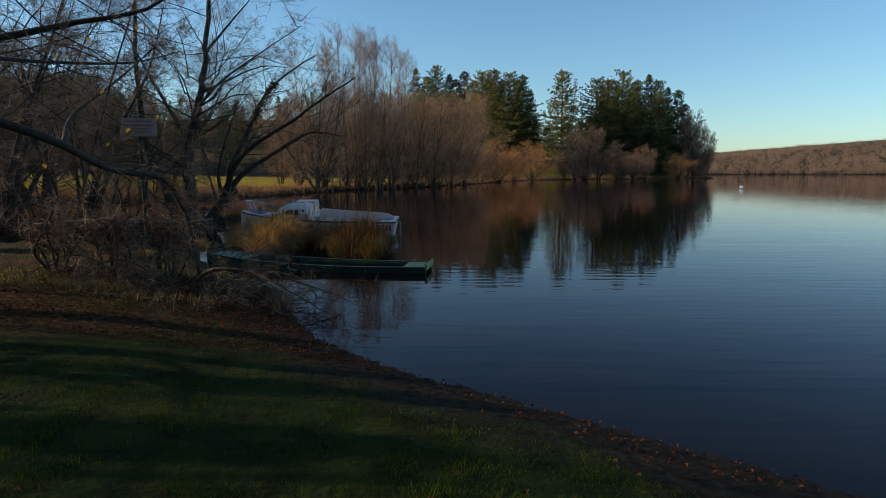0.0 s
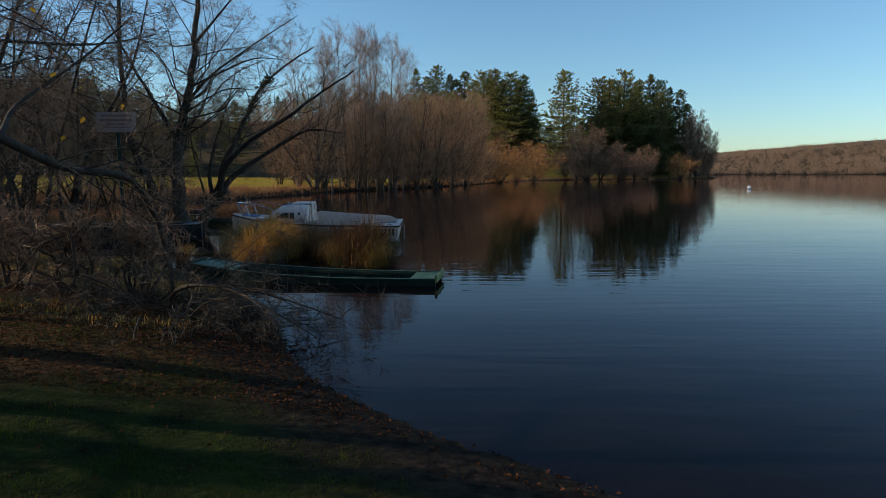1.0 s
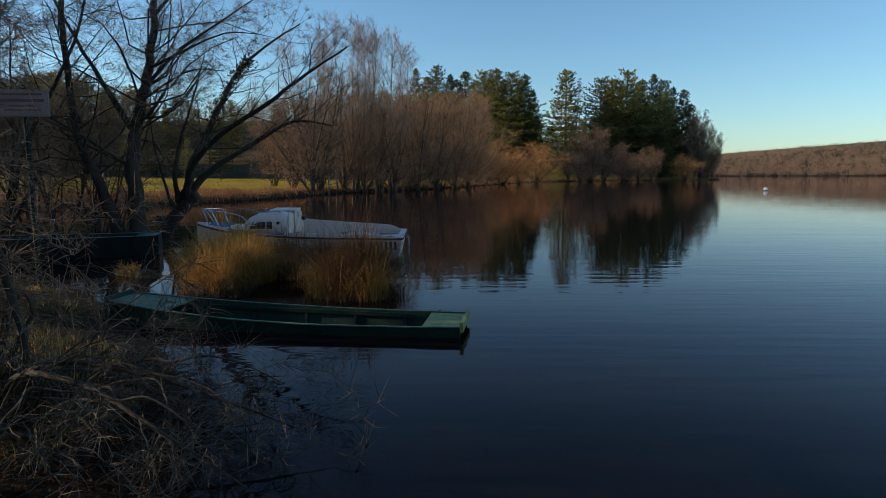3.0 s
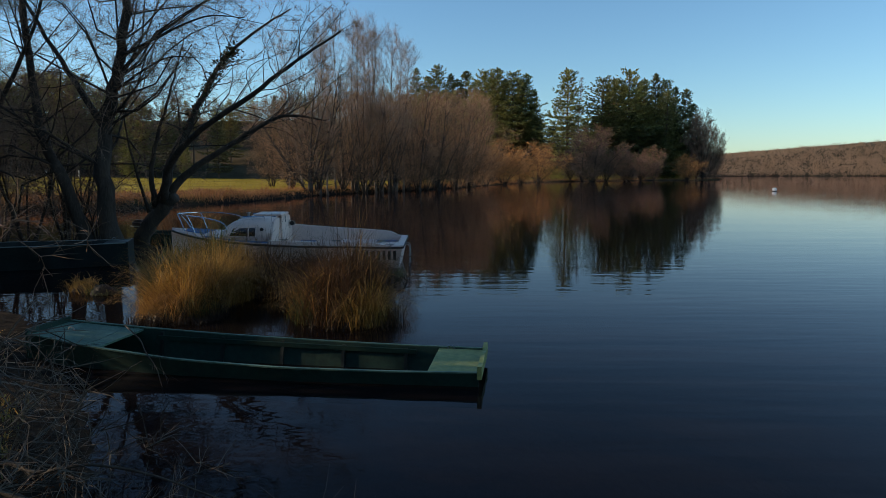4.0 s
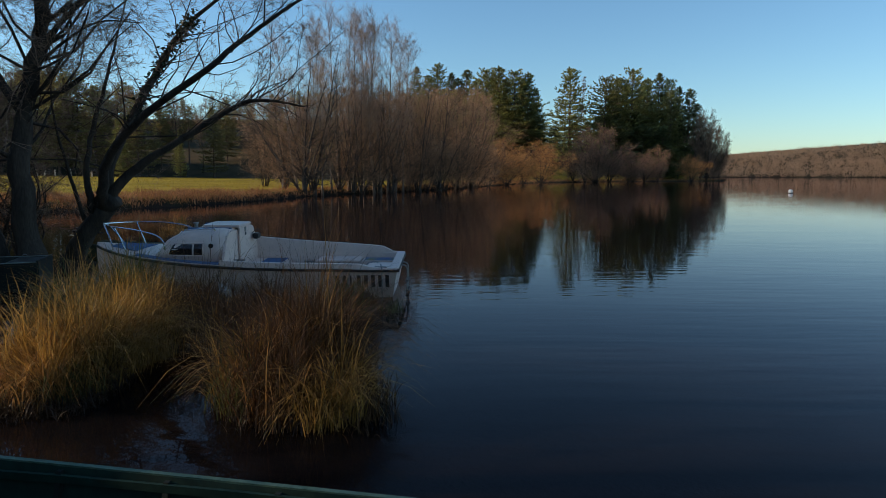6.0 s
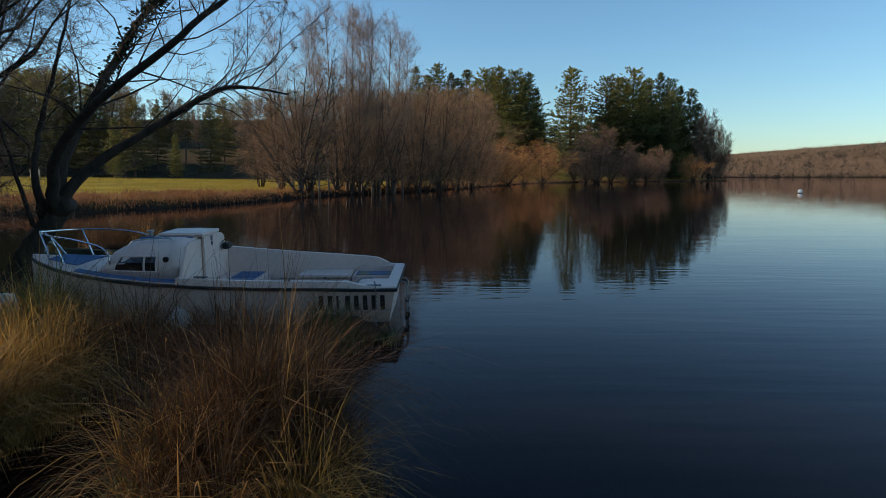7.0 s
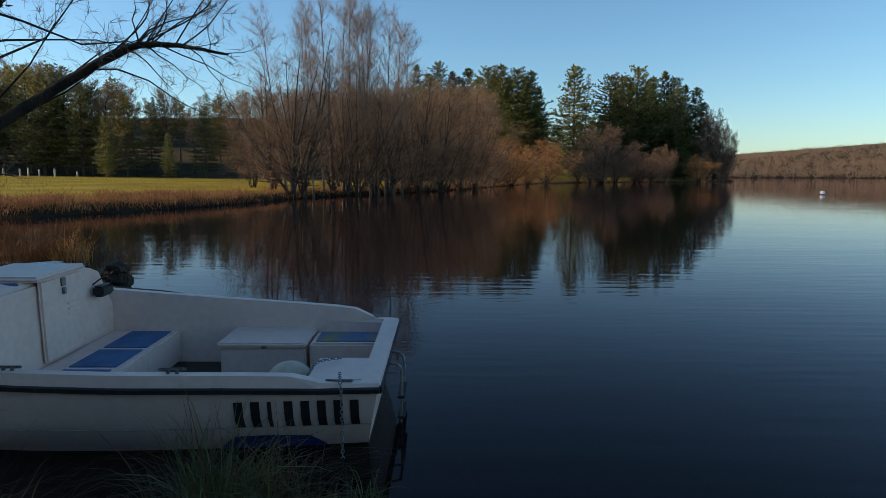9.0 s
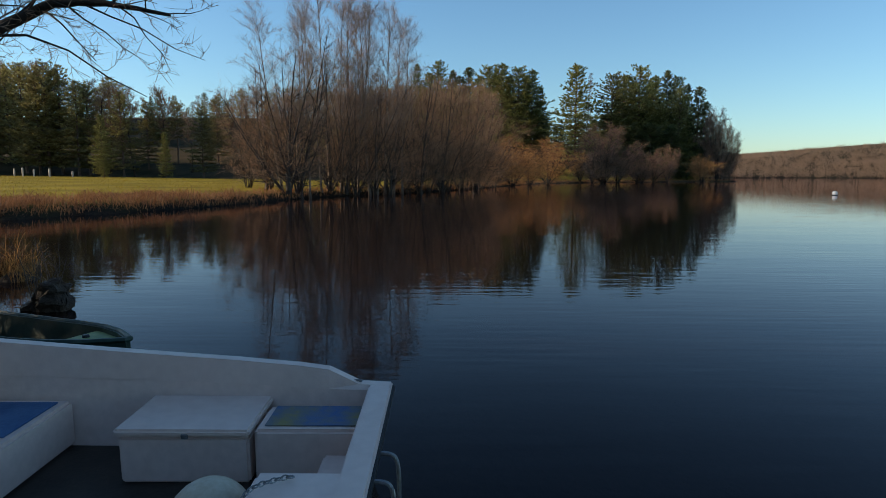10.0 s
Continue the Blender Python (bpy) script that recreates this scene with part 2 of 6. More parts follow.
def part(name, bm, material, parent, label="", smooth=False):
    """Link a bmesh, or (verts, faces), as one mesh object under a thing or a part."""
    if isinstance(bm, tuple):
        me = mesh_of(name, bm[0], bm[1], material, smooth)
    else:
        me = bpy.data.meshes.new(name)
        bmesh.ops.recalc_face_normals(bm, faces=bm.faces[:])
        bm.to_mesh(me)
        bm.free()
        me.materials.append(material)
        if smooth:
            me.polygons.foreach_set("use_smooth", [True] * len(me.polygons))
    ob = new(name, me)
    ob.parent = parent
    if label:
        ob["label"] = label
    return ob


def thing(name, m, label, category, group="", kind=""):
    ob = new(name)
    ob.empty_display_size = 0.2
    ob.matrix_world = m
    return tagged(ob, label, category, group, kind)


def box(bm, x0, x1, y0, y1, z0, z1, bevel=0.0, seg=2, m=None):
    g = bmesh.ops.create_cube(bm, size=1, matrix=Matrix.Translation(((x0 + x1) / 2, (y0 + y1) / 2, (z0 + z1) / 2))
                              @ Matrix.Diagonal((x1 - x0, y1 - y0, z1 - z0, 1)))
    if bevel:
        es = list({e for v in g["verts"] for e in v.link_edges})
        g2 = bmesh.ops.bevel(bm, geom=es, offset=bevel, segments=seg, affect='EDGES')
        vs = list({v for f in g2["faces"] for v in f.verts} | {v for v in g["verts"] if v.is_valid})
    else:
        vs = g["verts"]
    if m is not None:
        bmesh.ops.transform(bm, matrix=m, verts=vs)
    return bm


def boxed(*args, **kw):
    return box(bmesh.new(), *args, **kw)


def tube(vs, fs, pts, radii, sides=5, cap=True):
    """Append a tapered tube along pts."""
    base = len(vs)
    n = len(pts)
    up = Vector((0.31, 0.17, 0.93))
    for i, p in enumerate(pts):
        d = (pts[min(i + 1, n - 1)] - pts[max(i - 1, 0)])
        d = d.normalized() if d.length > 1e-9 else Vector((0, 0, 1))
        a = d.cross(up)
        if a.length < 0.05:
            a = d.cross(Vector((1, 0, 0)))
        a.normalize()
        b = d.cross(a)
        r = radii[i]
        for k in range(sides):
            t = 2 * math.pi * k / sides
            vs.append(p + a * (r * math.cos(t)) + b * (r * math.sin(t)))
    for i in range(n - 1):
        for k in range(sides):
            k2 = (k + 1) % sides
            fs.append((base + i * sides + k, base + i * sides + k2, base + (i + 1) * sides + k2, base + (i + 1) * sides + k))
    if cap and sides > 2:
        fs.append(tuple(base + k for k in range(sides))[::-1])
        fs.append(tuple(base + (n - 1) * sides + k for k in range(sides)))


def smooth_path(ctrl, per=6):
    """Catmull-Rom through control points."""
    c = [Vector(p) for p in ctrl]
    c = [c[0] * 2 - c[1]] + c + [c[-1] * 2 - c[-2]]
    out = []
    for i in range(1, len(c) - 2):
        p0, p1, p2, p3 = c[i - 1:i + 3]
        for k in range(per):
            t = k / per
            out.append(0.5 * ((2 * p1) + (p2 - p0) * t + (2 * p0 - 5 * p1 + 4 * p2 - p3) * t * t + (3 * p1 - p0 - 3 * p2 + p3) * t ** 3))
    out.append(c[-2])
    return out


def tubes_of(paths, sides=5):
    vs, fs = [], []
    for pts, radii in paths:
        tube(vs, fs, pts, radii, sides)
    return vs, fs


def pipe(ctrl, r, sides=8, per=6):
    pts = smooth_path(ctrl, per)
    return tubes_of([(pts, [r] * len(pts))], sides)


def loft(rings, closed=True, cap=True):
    vs, fs = [], []
    k = len(rings[0])
    for r in rings:
        vs += [Vector(p) for p in r]
    for i in range(len(rings) - 1):
        for j in range(k if closed else k - 1):
            j2 = (j + 1) % k
            fs.append((i * k + j, i * k + j2, (i + 1) * k + j2, (i + 1) * k + j))
    if cap and closed:
        fs.append(tuple(range(k))[::-1])
        fs.append(tuple((len(rings) - 1) * k + j for j in range(k)))
    return vs, fs


# ---------------------------------------------------------------- growing trees
def grow(rng, pts, r0, levels, density, spread, ratio, up=0.15, droop=0.0, start=0.25, min_r=0.004, out=None, taper=0.25, jag=0.12, thin=0.31):
    """Side branches of a limb, recursively. Returns a list of (points, radii) by level."""
    if out is None:
        out = [[] for _ in range(levels)]
    if levels == 0:
        return out
    length = sum((pts[i + 1] - pts[i]).length for i in range(len(pts) - 1))
    count = max(2, int(density * length ** 0.75 + rng.random()))
    for _ in range(count):
        t = start + (1 - start) * rng.random() ** 0.85
        f = t * (len(pts) - 1)
        i = min(int(f), len(pts) - 2)
        p = pts[i].lerp(pts[i + 1], f - i)
        d = (pts[i + 1] - pts[i]).normalized()
        side = Vector((rng.gauss(0, 1), rng.gauss(0, 1), rng.gauss(0, 0.7)))
        side -= d * side.dot(d)
        if side.length < 0.1:
            continue
        side.normalize()
        a = spread * (0.7 + 0.6 * rng.random())
        d = (d * math.cos(a) + side * math.sin(a) + Vector((0, 0, up))).normalized()
        L = length * ratio * (1.15 - 0.75 * t) * (0.6 + 0.7 * rng.random())
        r = max(min_r, r0 * (1 - (1 - taper) * t) * thin)
        n = 5 if levels > 1 else 3
        q, way = [p], d.copy()
        for _k in range(n - 1):
            way = (way + Vector((rng.gauss(0, jag), rng.gauss(0, jag), rng.gauss(0, jag) + up * 0.25 - droop))).normalized()
            q.append(q[-1] + way * (L / (n - 1)))
        radii = [max(min_r * 0.6, r * (1 - (1 - taper) * k / (n - 1))) for k in range(n)]
        out[-levels].append((q, radii))
        grow(rng, q, r, levels - 1, density, spread, ratio, up, droop, 0.2, min_r, out, taper, jag, max(thin, 0.28))
    return out


def bare_tree(name, m, limbs, seed, label, category="tree", bark=None, twig=None, levels=3, density=3.0, spread=0.8,
              ratio=0.5, up=0.12, droop=0.0, min_r=0.005, sides=7, group="", jag=0.12, start=0.3, near=True, fine=0, fine_len=0.2, wild=0.5, thin=0.31):
    """limbs: control paths (points, r_base, r_tip); the first is the trunk."""
    rng = random.Random(seed)
    ob = thing(name, m, label, category, group)
    by_level = [[] for _ in range(levels)]
    for k, (ctrl, ra, rb) in enumerate(limbs):
        pts = smooth_path(ctrl, 5)
        n = len(pts)
        pts = [p + Vector((rng.gauss(0, 1), rng.gauss(0, 1), 0)) * ra * 0.12 for p in pts]
        radii = [ra + (rb - ra) * (i / (n - 1)) ** 0.8 for i in range(n)]
        if k == 0:
            radii[0] *= 1.5
            radii[1] *= 1.15
        part("trunk" if k == 0 else "limb", tubes_of([(pts, radii)], sides), bark or M_BARK, ob, smooth=True)
        grow(rng, pts, ra, levels, density, spread, ratio, up, droop, start, min_r, by_level, jag=jag, thin=thin)
    if near:
        for pts, radii in by_level[0]:
            part("branch", tubes_of([(pts, radii)], 5), bark or M_BARK, ob)
    else:
        bv, bf = [], []
        for pts, radii in by_level[0]:
            tube(bv, bf, pts, radii, 4, cap=False)
        tagged(part("bough_mass", (bv, bf), bark or M_BARK, ob), kind="stuff")
    vs, fs = [], []
    for i, lv in enumerate(by_level[1:]):
        for pts, radii in lv:
            if not near and i == levels - 2:
                e = Vector((rng.gauss(0, 1), rng.gauss(0, 1), rng.gauss(0, 1))).normalized()
                b = len(vs)
                for p, r in zip(pts, radii):
                    vs += [p - e * r, p + e * r]
                for k in range(len(pts) - 1):
                    fs.append((b + 2 * k, b + 2 * k + 1, b + 2 * k + 3, b + 2 * k + 2))
            else:
                tube(vs, fs, pts, radii, 3, cap=False)
    if fine:                                          # thinnest shoots, as flat tapering strips
        ends = by_level[-1] + (by_level[-2] if levels > 1 else [])
        for pts, radii in ends:
            L0 = (pts[-1] - pts[0]).length
            for _ in range(fine):
                f = (0.15 + 0.85 * rng.random()) * (len(pts) - 1)
                i = min(int(f), len(pts) - 2)
                p = pts[i].lerp(pts[i + 1], f - i)
                d = (pts[i + 1] - pts[i]).normalized()
                w = (d * (0.8 if near else 1.3) + Vector((rng.gauss(0, wild), rng.gauss(0, wild), rng.gauss(0, wild * 0.8) + up - droop))).normalized()
                ln = fine_len * (0.5 + rng.random())
                q = p + w * ln
                w2 = (w + Vector((rng.gauss(0, 0.25), rng.gauss(0, 0.25), rng.gauss(0, 0.25)))).normalized()
                q2 = q + w2 * ln * 0.8
                s = w.cross(Vector((rng.gauss(0, 1), rng.gauss(0, 1), rng.gauss(0, 1))))
                s = s.normalized() * min_r * 0.75 if s.length > 1e-3 else Vector((min_r, 0, 0))
                b = len(vs)
                if not near:
                    vs += [p - s, p + s, q2 + s * 0.3, q2 - s * 0.3]
                    fs.append((b, b + 1, b + 2, b + 3))
                    continue
                vs += [p - s, p + s, q + s * 0.7, q - s * 0.7, q2 + s * 0.25, q2 - s * 0.25]
                fs += [(b, b + 1, b + 2, b + 3), (b + 3, b + 2, b + 4, b + 5)]
    tagged(part("crown", (vs, fs), twig or M_TWIG, ob), kind="stuff")
    return ob


def cards(vs, fs, p, way, side, length, width):
    """One pointed, creased leaf or needle spray."""
    b = len(vs)
    vs += [p, p + way * (length * 0.5) + side * width, p + way * length, p + way * (length * 0.5) - side * width]
    fs.append((b, b + 1, b + 2)); fs.append((b, b + 2, b + 3))


def spray(vs, fs, p, way, side, length, width):
    """One narrow needle spray, tapering to its tip."""
    b = len(vs)
    vs += [p - side * width, p + side * width, p + way * length]
    fs.append((b, b + 1, b + 2))


def conifer_mesh(seed, height, radius, clear, droop, material, size=1.0, whorl=6, top_full=0.5, name="crown", step=0.034, tuft=9, bushy=1.35):
    """Whorled boughs that sag and lift at their ends, each set with tufts of needle sprays: trunk mesh and crown mesh."""
    rng = random.Random(seed)
    tv, tf = [], []
    lean = Vector((rng.gauss(0, 0.012), rng.gauss(0, 0.012), 1))
    tube(tv, tf, [lean * (height * t) for t in (0, 0.3, 0.65, 1.0)], [height * 0.015, height * 0.012, height * 0.007, 0.03], 6)
    vs, fs = [], []
    lobe = [rng.random() * 6.283 for _ in range(4)]
    z = clear * height
    while z < height * 0.985:
        t = (z / height - clear) / (1 - clear)
        R0 = radius * min(1.0, 0.62 + 1.6 * t) * (1 - t) ** top_full + 0.3
        a0 = rng.random() * 6.28
        layer = 0.84 + 0.30 * rng.random()
        n = max(4, int(whorl * (0.7 + 0.5 * (1 - t))))
        for k in range(n):
            if rng.random() < 0.07:
                continue
            a = a0 + 6.283 * k / n + rng.gauss(0, 0.22)
            R = R0 * layer * (1 + 0.16 * math.sin(2 * a + lobe[0] + 5 * t) + 0.12 * math.sin(3 * a + lobe[1] - 7 * t))
            L = R * (0.72 + 0.42 * rng.random())
            flat = Vector((math.cos(a), math.sin(a), 0))
            rise = 0.75 * t * t - droop + rng.gauss(0, 0.06)
            root = lean * z
            along = lambda u: root + flat * (L * u) + Vector((0, 0, L * (rise * u - 0.16 * u * u + 0.20 * u ** 4)))
            tube(tv, tf, [root, along(0.5), along(0.9)], [height * 0.003, height * 0.002, 0.02], 3, cap=False)
            tang = Vector((-flat.y, flat.x, 0))
            steps = max(3, int(bushy * L / (0.50 * size)))
            for s_ in range(steps):
                u = 0.16 + 0.86 * (s_ + rng.random()) / steps
                wide = 0.30 * L * (1.05 - 0.55 * u)
                p = along(u) + tang * rng.uniform(-wide, wide) + Vector((rng.gauss(0, 0.2), rng.gauss(0, 0.2), rng.gauss(0.0, 0.20))) * size
                out = (flat + tang * rng.gauss(0, 0.5)).normalized()
                for _ in range(tuft):
                    w = (out + Vector((rng.gauss(0, 0.42), rng.gauss(0, 0.42), 0.18 + 0.5 * t + rng.gauss(0, 0.26)))).normalized()
                    sd = w.cross(Vector((rng.gauss(0, 0.6), rng.gauss(0, 0.6), 1.0)))
                    sd = sd.normalized() if sd.length > 1e-3 else tang
                    spray(vs, fs, p, w, sd, size * (0.50 + 0.50 * rng.random()), size * 0.15)
        z += height * step * (0.75 + 0.5 * rng.random()) * (1.1 - 0.35 * t)
    for _ in range(70):
        w = Vector((rng.gauss(0, 0.35), rng.gauss(0, 0.35), 0.9)).normalized()
        spray(vs, fs, lean * (height * (0.90 + 0.10 * rng.random())), w, w.cross(Vector((rng.gauss(0, 1), 1, 0.1))).normalized(), 0.55 * size, 0.10 * size)
    return mesh_of("trunk", tv, tf, M_PINEBARK), mesh_of(name, vs, fs, material)


def blades(rng, spots, material, name, parent, h=(0.5, 1.0), w=0.006, bend=0.4, lean=(0, 0), segs=3, tuft=1, loose=0.05):
    """Arching tapered blades; spots (x, y, z, height factor) are the roots of tufts of several blades."""
    vs, fs = [], []
    for x, y, z, k in spots:
        ta = rng.random() * 6.283
        tl = Vector((math.cos(ta), math.sin(ta), 0)) * (bend * 0.35 * rng.random())
        for _ in range(tuft):
            H = (h[0] + (h[1] - h[0]) * rng.random() ** 0.8) * k
            a = rng.random() * 6.283
            out = Vector((math.cos(a), math.sin(a), 0)) * (bend * (0.2 + rng.random() ** 1.3 * 1.4)) + tl + Vector((lean[0], lean[1], 0))
            if out.length > 0.8:
                out *= 0.8 / out.length
            side = out.cross(Vector((0, 0, 1)))
            sd = (side.normalized() if side.length > 1e-4 else Vector((1, 0, 0)))
            sd = (sd + Vector((rng.gauss(0, 0.5), rng.gauss(0, 0.5), 0))).normalized() * (w * (0.5 + rng.random()))
            b = len(vs)
            root = Vector((x + rng.gauss(0, loose), y + rng.gauss(0, loose), z))
            o = out.length
            tip = 0.30 + 0.55 * rng.random()
            for i in range(segs + 1):
                t = i / segs
                c = root + Vector((0, 0, H * (t - tip * min(1.0, o * 1.3) * t ** 3.2))) + out * (H * (0.18 * t + 0.82 * t ** 2.2))
                ww = (0.7 + 0.6 * t) * (1 - t) + 0.04
                vs.append(c - sd * ww); vs.append(c + sd * ww)
            for i in range(segs):
                fs.append((b + 2 * i, b + 2 * i + 1, b + 2 * i + 3, b + 2 * i + 2))
    return part(name, (vs, fs), material, parent)


# ---------------------------------------------------------------- ground, lake
SHORE_NEAR = [(900, -150), (400, -120), (120, -50), (40, -18), (14, -4), (7, 0.6), (3.7, 3.08), (2.45, 4.05), (1.36, 4.92),
              (0.63, 5.46), (0.08, 5.97), (-0.6, 6.78), (-1.0, 7.5), (-1.7, 9.2), (-2.6, 10.8), (-3.4, 11.8), (-4.8, 13.5),
              (-5.9, 14.7), (-7.6, 15.4), (-10, 16.2), (-12.5, 17.5), (-12.6, 19.9), (-10, 20.7), (-8.2, 20.8), (-7.3, 21.4),
              (-7.3, 22.6), (-8.1, 23.2), (-12, 23.7), (-20, 25.0), (-45, 27), (-60, 32)]
SHORE_FAR = [(-45, 36), (-30, 39.5), (-19.6, 42.4), (-17.6, 48), (-15.6, 52.5), (-14.2, 60), (-13.2, 68), (-10.8, 75), (-6.5, 83), (-2, 93), (5, 117),
             (20, 168), (40, 198), (70, 222), (88, 232), (104, 244), (112, 262), (112, 300), (104, 420), (130, 780),
             (230, 800), (520, 790), (850, 740), (1150, 520), (1400, 100)]
LAKE = np.array(SHORE_NEAR + SHORE_FAR, float)


def shore_distance(X, Y):
    """Distance to the shoreline, positive on land."""
    P = np.stack([X.ravel(), Y.ravel()], 1)
    best = np.full(len(P), 1e9)
    inside = np.zeros(len(P), bool)
    for a, b in zip(LAKE, np.roll(LAKE, -1, 0)):
        ab = b - a
        t = np.clip(((P - a) @ ab) / (ab @ ab), 0, 1)
        best = np.minimum(best, np.hypot(*(P - a - t[:, None] * ab).T))
        c = (a[1] > P[:, 1]) != (b[1] > P[:, 1])
        with np.errstate(divide="ignore", invalid="ignore"):
            xi = a[0] + (P[:, 1] - a[1]) / (ab[1] if ab[1] else 1e-9) * ab[0]
        inside ^= c & (P[:, 0] < xi)
    return np.where(inside, -best, best).reshape(X.shape)


def ramp01(v, a, b):
    t = np.clip((v - a) / (b - a), 0, 1)
    return t * t * (3 - 2 * t)


def height(X, Y, D):
    wob = (0.5 * np.sin(X * 1.7 + 0.6 * np.sin(Y * 1.3)) + 0.5 * np.sin(Y * 2.1 + 0.8 * np.sin(X * 0.9)))
    near = 0.02 + 0.50 * (1 - np.exp(-np.maximum(D, 0) / 2.6)) + 0.025 * wob * np.clip(D, 0, 1)
    far = 0.50 * (1 - np.exp(-np.maximum(D, 0) / 0.45)) + 0.013 * np.minimum(np.maximum(D, 0), 110)
    far = far + 0.26 * np.clip(Y - 150, 0, 75) * (1 - ramp01(X, -20, 15))
    far = far + np.minimum(0.27 * np.maximum(D - 7, 0), 12.0) * ramp01(X, -10, 22) * (1 - ramp01(Y, 300, 420))
    ridge = np.clip(12 + 0.085 * (X - 280), 8, 120)
    far = far + np.minimum(0.16 * np.maximum(D, 0), ridge) * ramp01(Y, 400, 650)
    f = ramp01(Y, 28, 36)
    land = near * (1 - f) + far * f
    return np.where(D > 0, land, np.maximum(-0.18 * -D - 0.01, -2.5))


def ground_z(x, y):
    X, Y = np.array([[float(x)]]), np.array([[float(y)]])
    return float(height(X, Y, shore_distance(X, Y))[0, 0])


def spaced(*spans):
    return np.unique(np.round(np.concatenate([np.arange(a, b, s) for a, b, s in spans]), 4))


def build_ground():
    xs = spaced((-2600, -300, 260), (-300, -60, 24), (-60, -16, 1.6), (-16, 6, 0.2), (6, 40, 1.2), (40, 130, 3), (130, 900, 35), (900, 3000, 260))
    ys = spaced((-900, -60, 120), (-60, -5, 6), (-5, 26, 0.2), (26, 100, 1.3), (100, 310, 3.5), (310, 1100, 22), (1100, 3400, 260))
    X, Y = np.meshgrid(xs, ys)
    D = shore_distance(X, Y)
    Z = height(X, Y, D)
    nx, ny = len(xs), len(ys)
    i = np.arange(nx * ny).reshape(ny, nx)
    faces = np.stack([i[:-1, :-1], i[:-1, 1:], i[1:, 1:], i[1:, :-1]], -1).reshape(-1, 4)
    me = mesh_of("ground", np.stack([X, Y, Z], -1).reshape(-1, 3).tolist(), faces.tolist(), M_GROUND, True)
    near = 1 - ramp01(Y, 28, 36)
    wob = 0.5 + 0.5 * np.sin(X * 2.3 + 1.5 * np.sin(Y * 1.7)) * np.sin(Y * 1.9 + 1.1 * np.sin(X * 1.2))
    zones = {"mud": np.where(D < 0, 1.0, near * (1 - ramp01(D, 0.45 + 0.5 * wob, 0.9 + 0.7 * wob)) + (1 - near) * (1 - ramp01(D, 0.3, 1.0))),
             "litter": near * np.clip(ramp01(Y, 5.2, 6.4) * (0.4 + 0.8 * wob), 0, 1) * (1 - ramp01(D, 4, 7)),
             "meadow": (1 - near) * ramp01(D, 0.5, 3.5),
             "dry": (1 - near) * ramp01(X, -8, 6) * (1 - ramp01(Y, 330, 420)) * (1 - 0.75 * ramp01(D, 2.5, 6.0)) * (1 - ramp01(D, 20, 28)),
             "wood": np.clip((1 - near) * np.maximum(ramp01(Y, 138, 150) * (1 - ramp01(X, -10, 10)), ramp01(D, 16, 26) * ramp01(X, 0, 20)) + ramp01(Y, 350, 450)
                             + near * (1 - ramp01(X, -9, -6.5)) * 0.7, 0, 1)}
    for key, v in zones.items():
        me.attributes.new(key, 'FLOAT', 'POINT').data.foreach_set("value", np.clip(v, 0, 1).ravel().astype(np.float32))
    return tagged(new("ground", me), "grassy lake shore with mud, leaf litter and meadow", "ground", kind="structure")


build_ground()
GREEN_M = pose(0.60, 12.15, -0.065, 0, 0, 172.8)
GREEN_DRAFT = 0.16
GREEN_ST = [(0, 0.42, 0.36, 0.205), (0.8, 0.46, 0.40, 0.195), (1.9, 0.51, 0.44, 0.20), (3.0, 0.50, 0.43, 0.235), (4.0, 0.42, 0.35, 0.305), (4.81, 0.31, 0.25, 0.39)]


def lake_surface():
    """One sheet of water, open where the green boat's hull displaces it."""
    side = []
    for u, w, wb, h in GREEN_ST:
        side.append((min(max(u, 0.012), 4.80), wb + (w - wb) * (0.065 + GREEN_DRAFT) / (h + GREEN_DRAFT) - 0.014))
    hull = [GREEN_M @ Vector((u, w, 0.065)) for u, w in side] + [GREEN_M @ Vector((u, -w, 0.065)) for u, w in side[::-1]]
    bm = bmesh.new()
    edges = []
    for loop in ([Vector(p) for p in ((-1600, -1400, 0), (2400, -1400, 0), (2400, 2600, 0), (-1600, 2600, 0))], hull):
        vs = [bm.verts.new((p.x, p.y, 0)) for p in loop]
        edges += [bm.edges.new((vs[i], vs[(i + 1) % len(vs)])) for i in range(len(vs))]
    bmesh.ops.triangle_fill(bm, use_beauty=True, use_dissolve=False, edges=edges, normal=(0, 0, 1))
    bmesh.ops.recalc_face_normals(bm, faces=bm.faces)
    if bm.faces[0].normal.z < 0:
        bmesh.ops.reverse_faces(bm, faces=bm.faces)
    me = bpy.data.meshes.new("water")
    bm.to_mesh(me); bm.free()
    me.materials.append(M_WATER)
    return tagged(new("water", me), "calm dark blue lake water mirroring trees and sky", "water", kind="structure")


lake_surface()


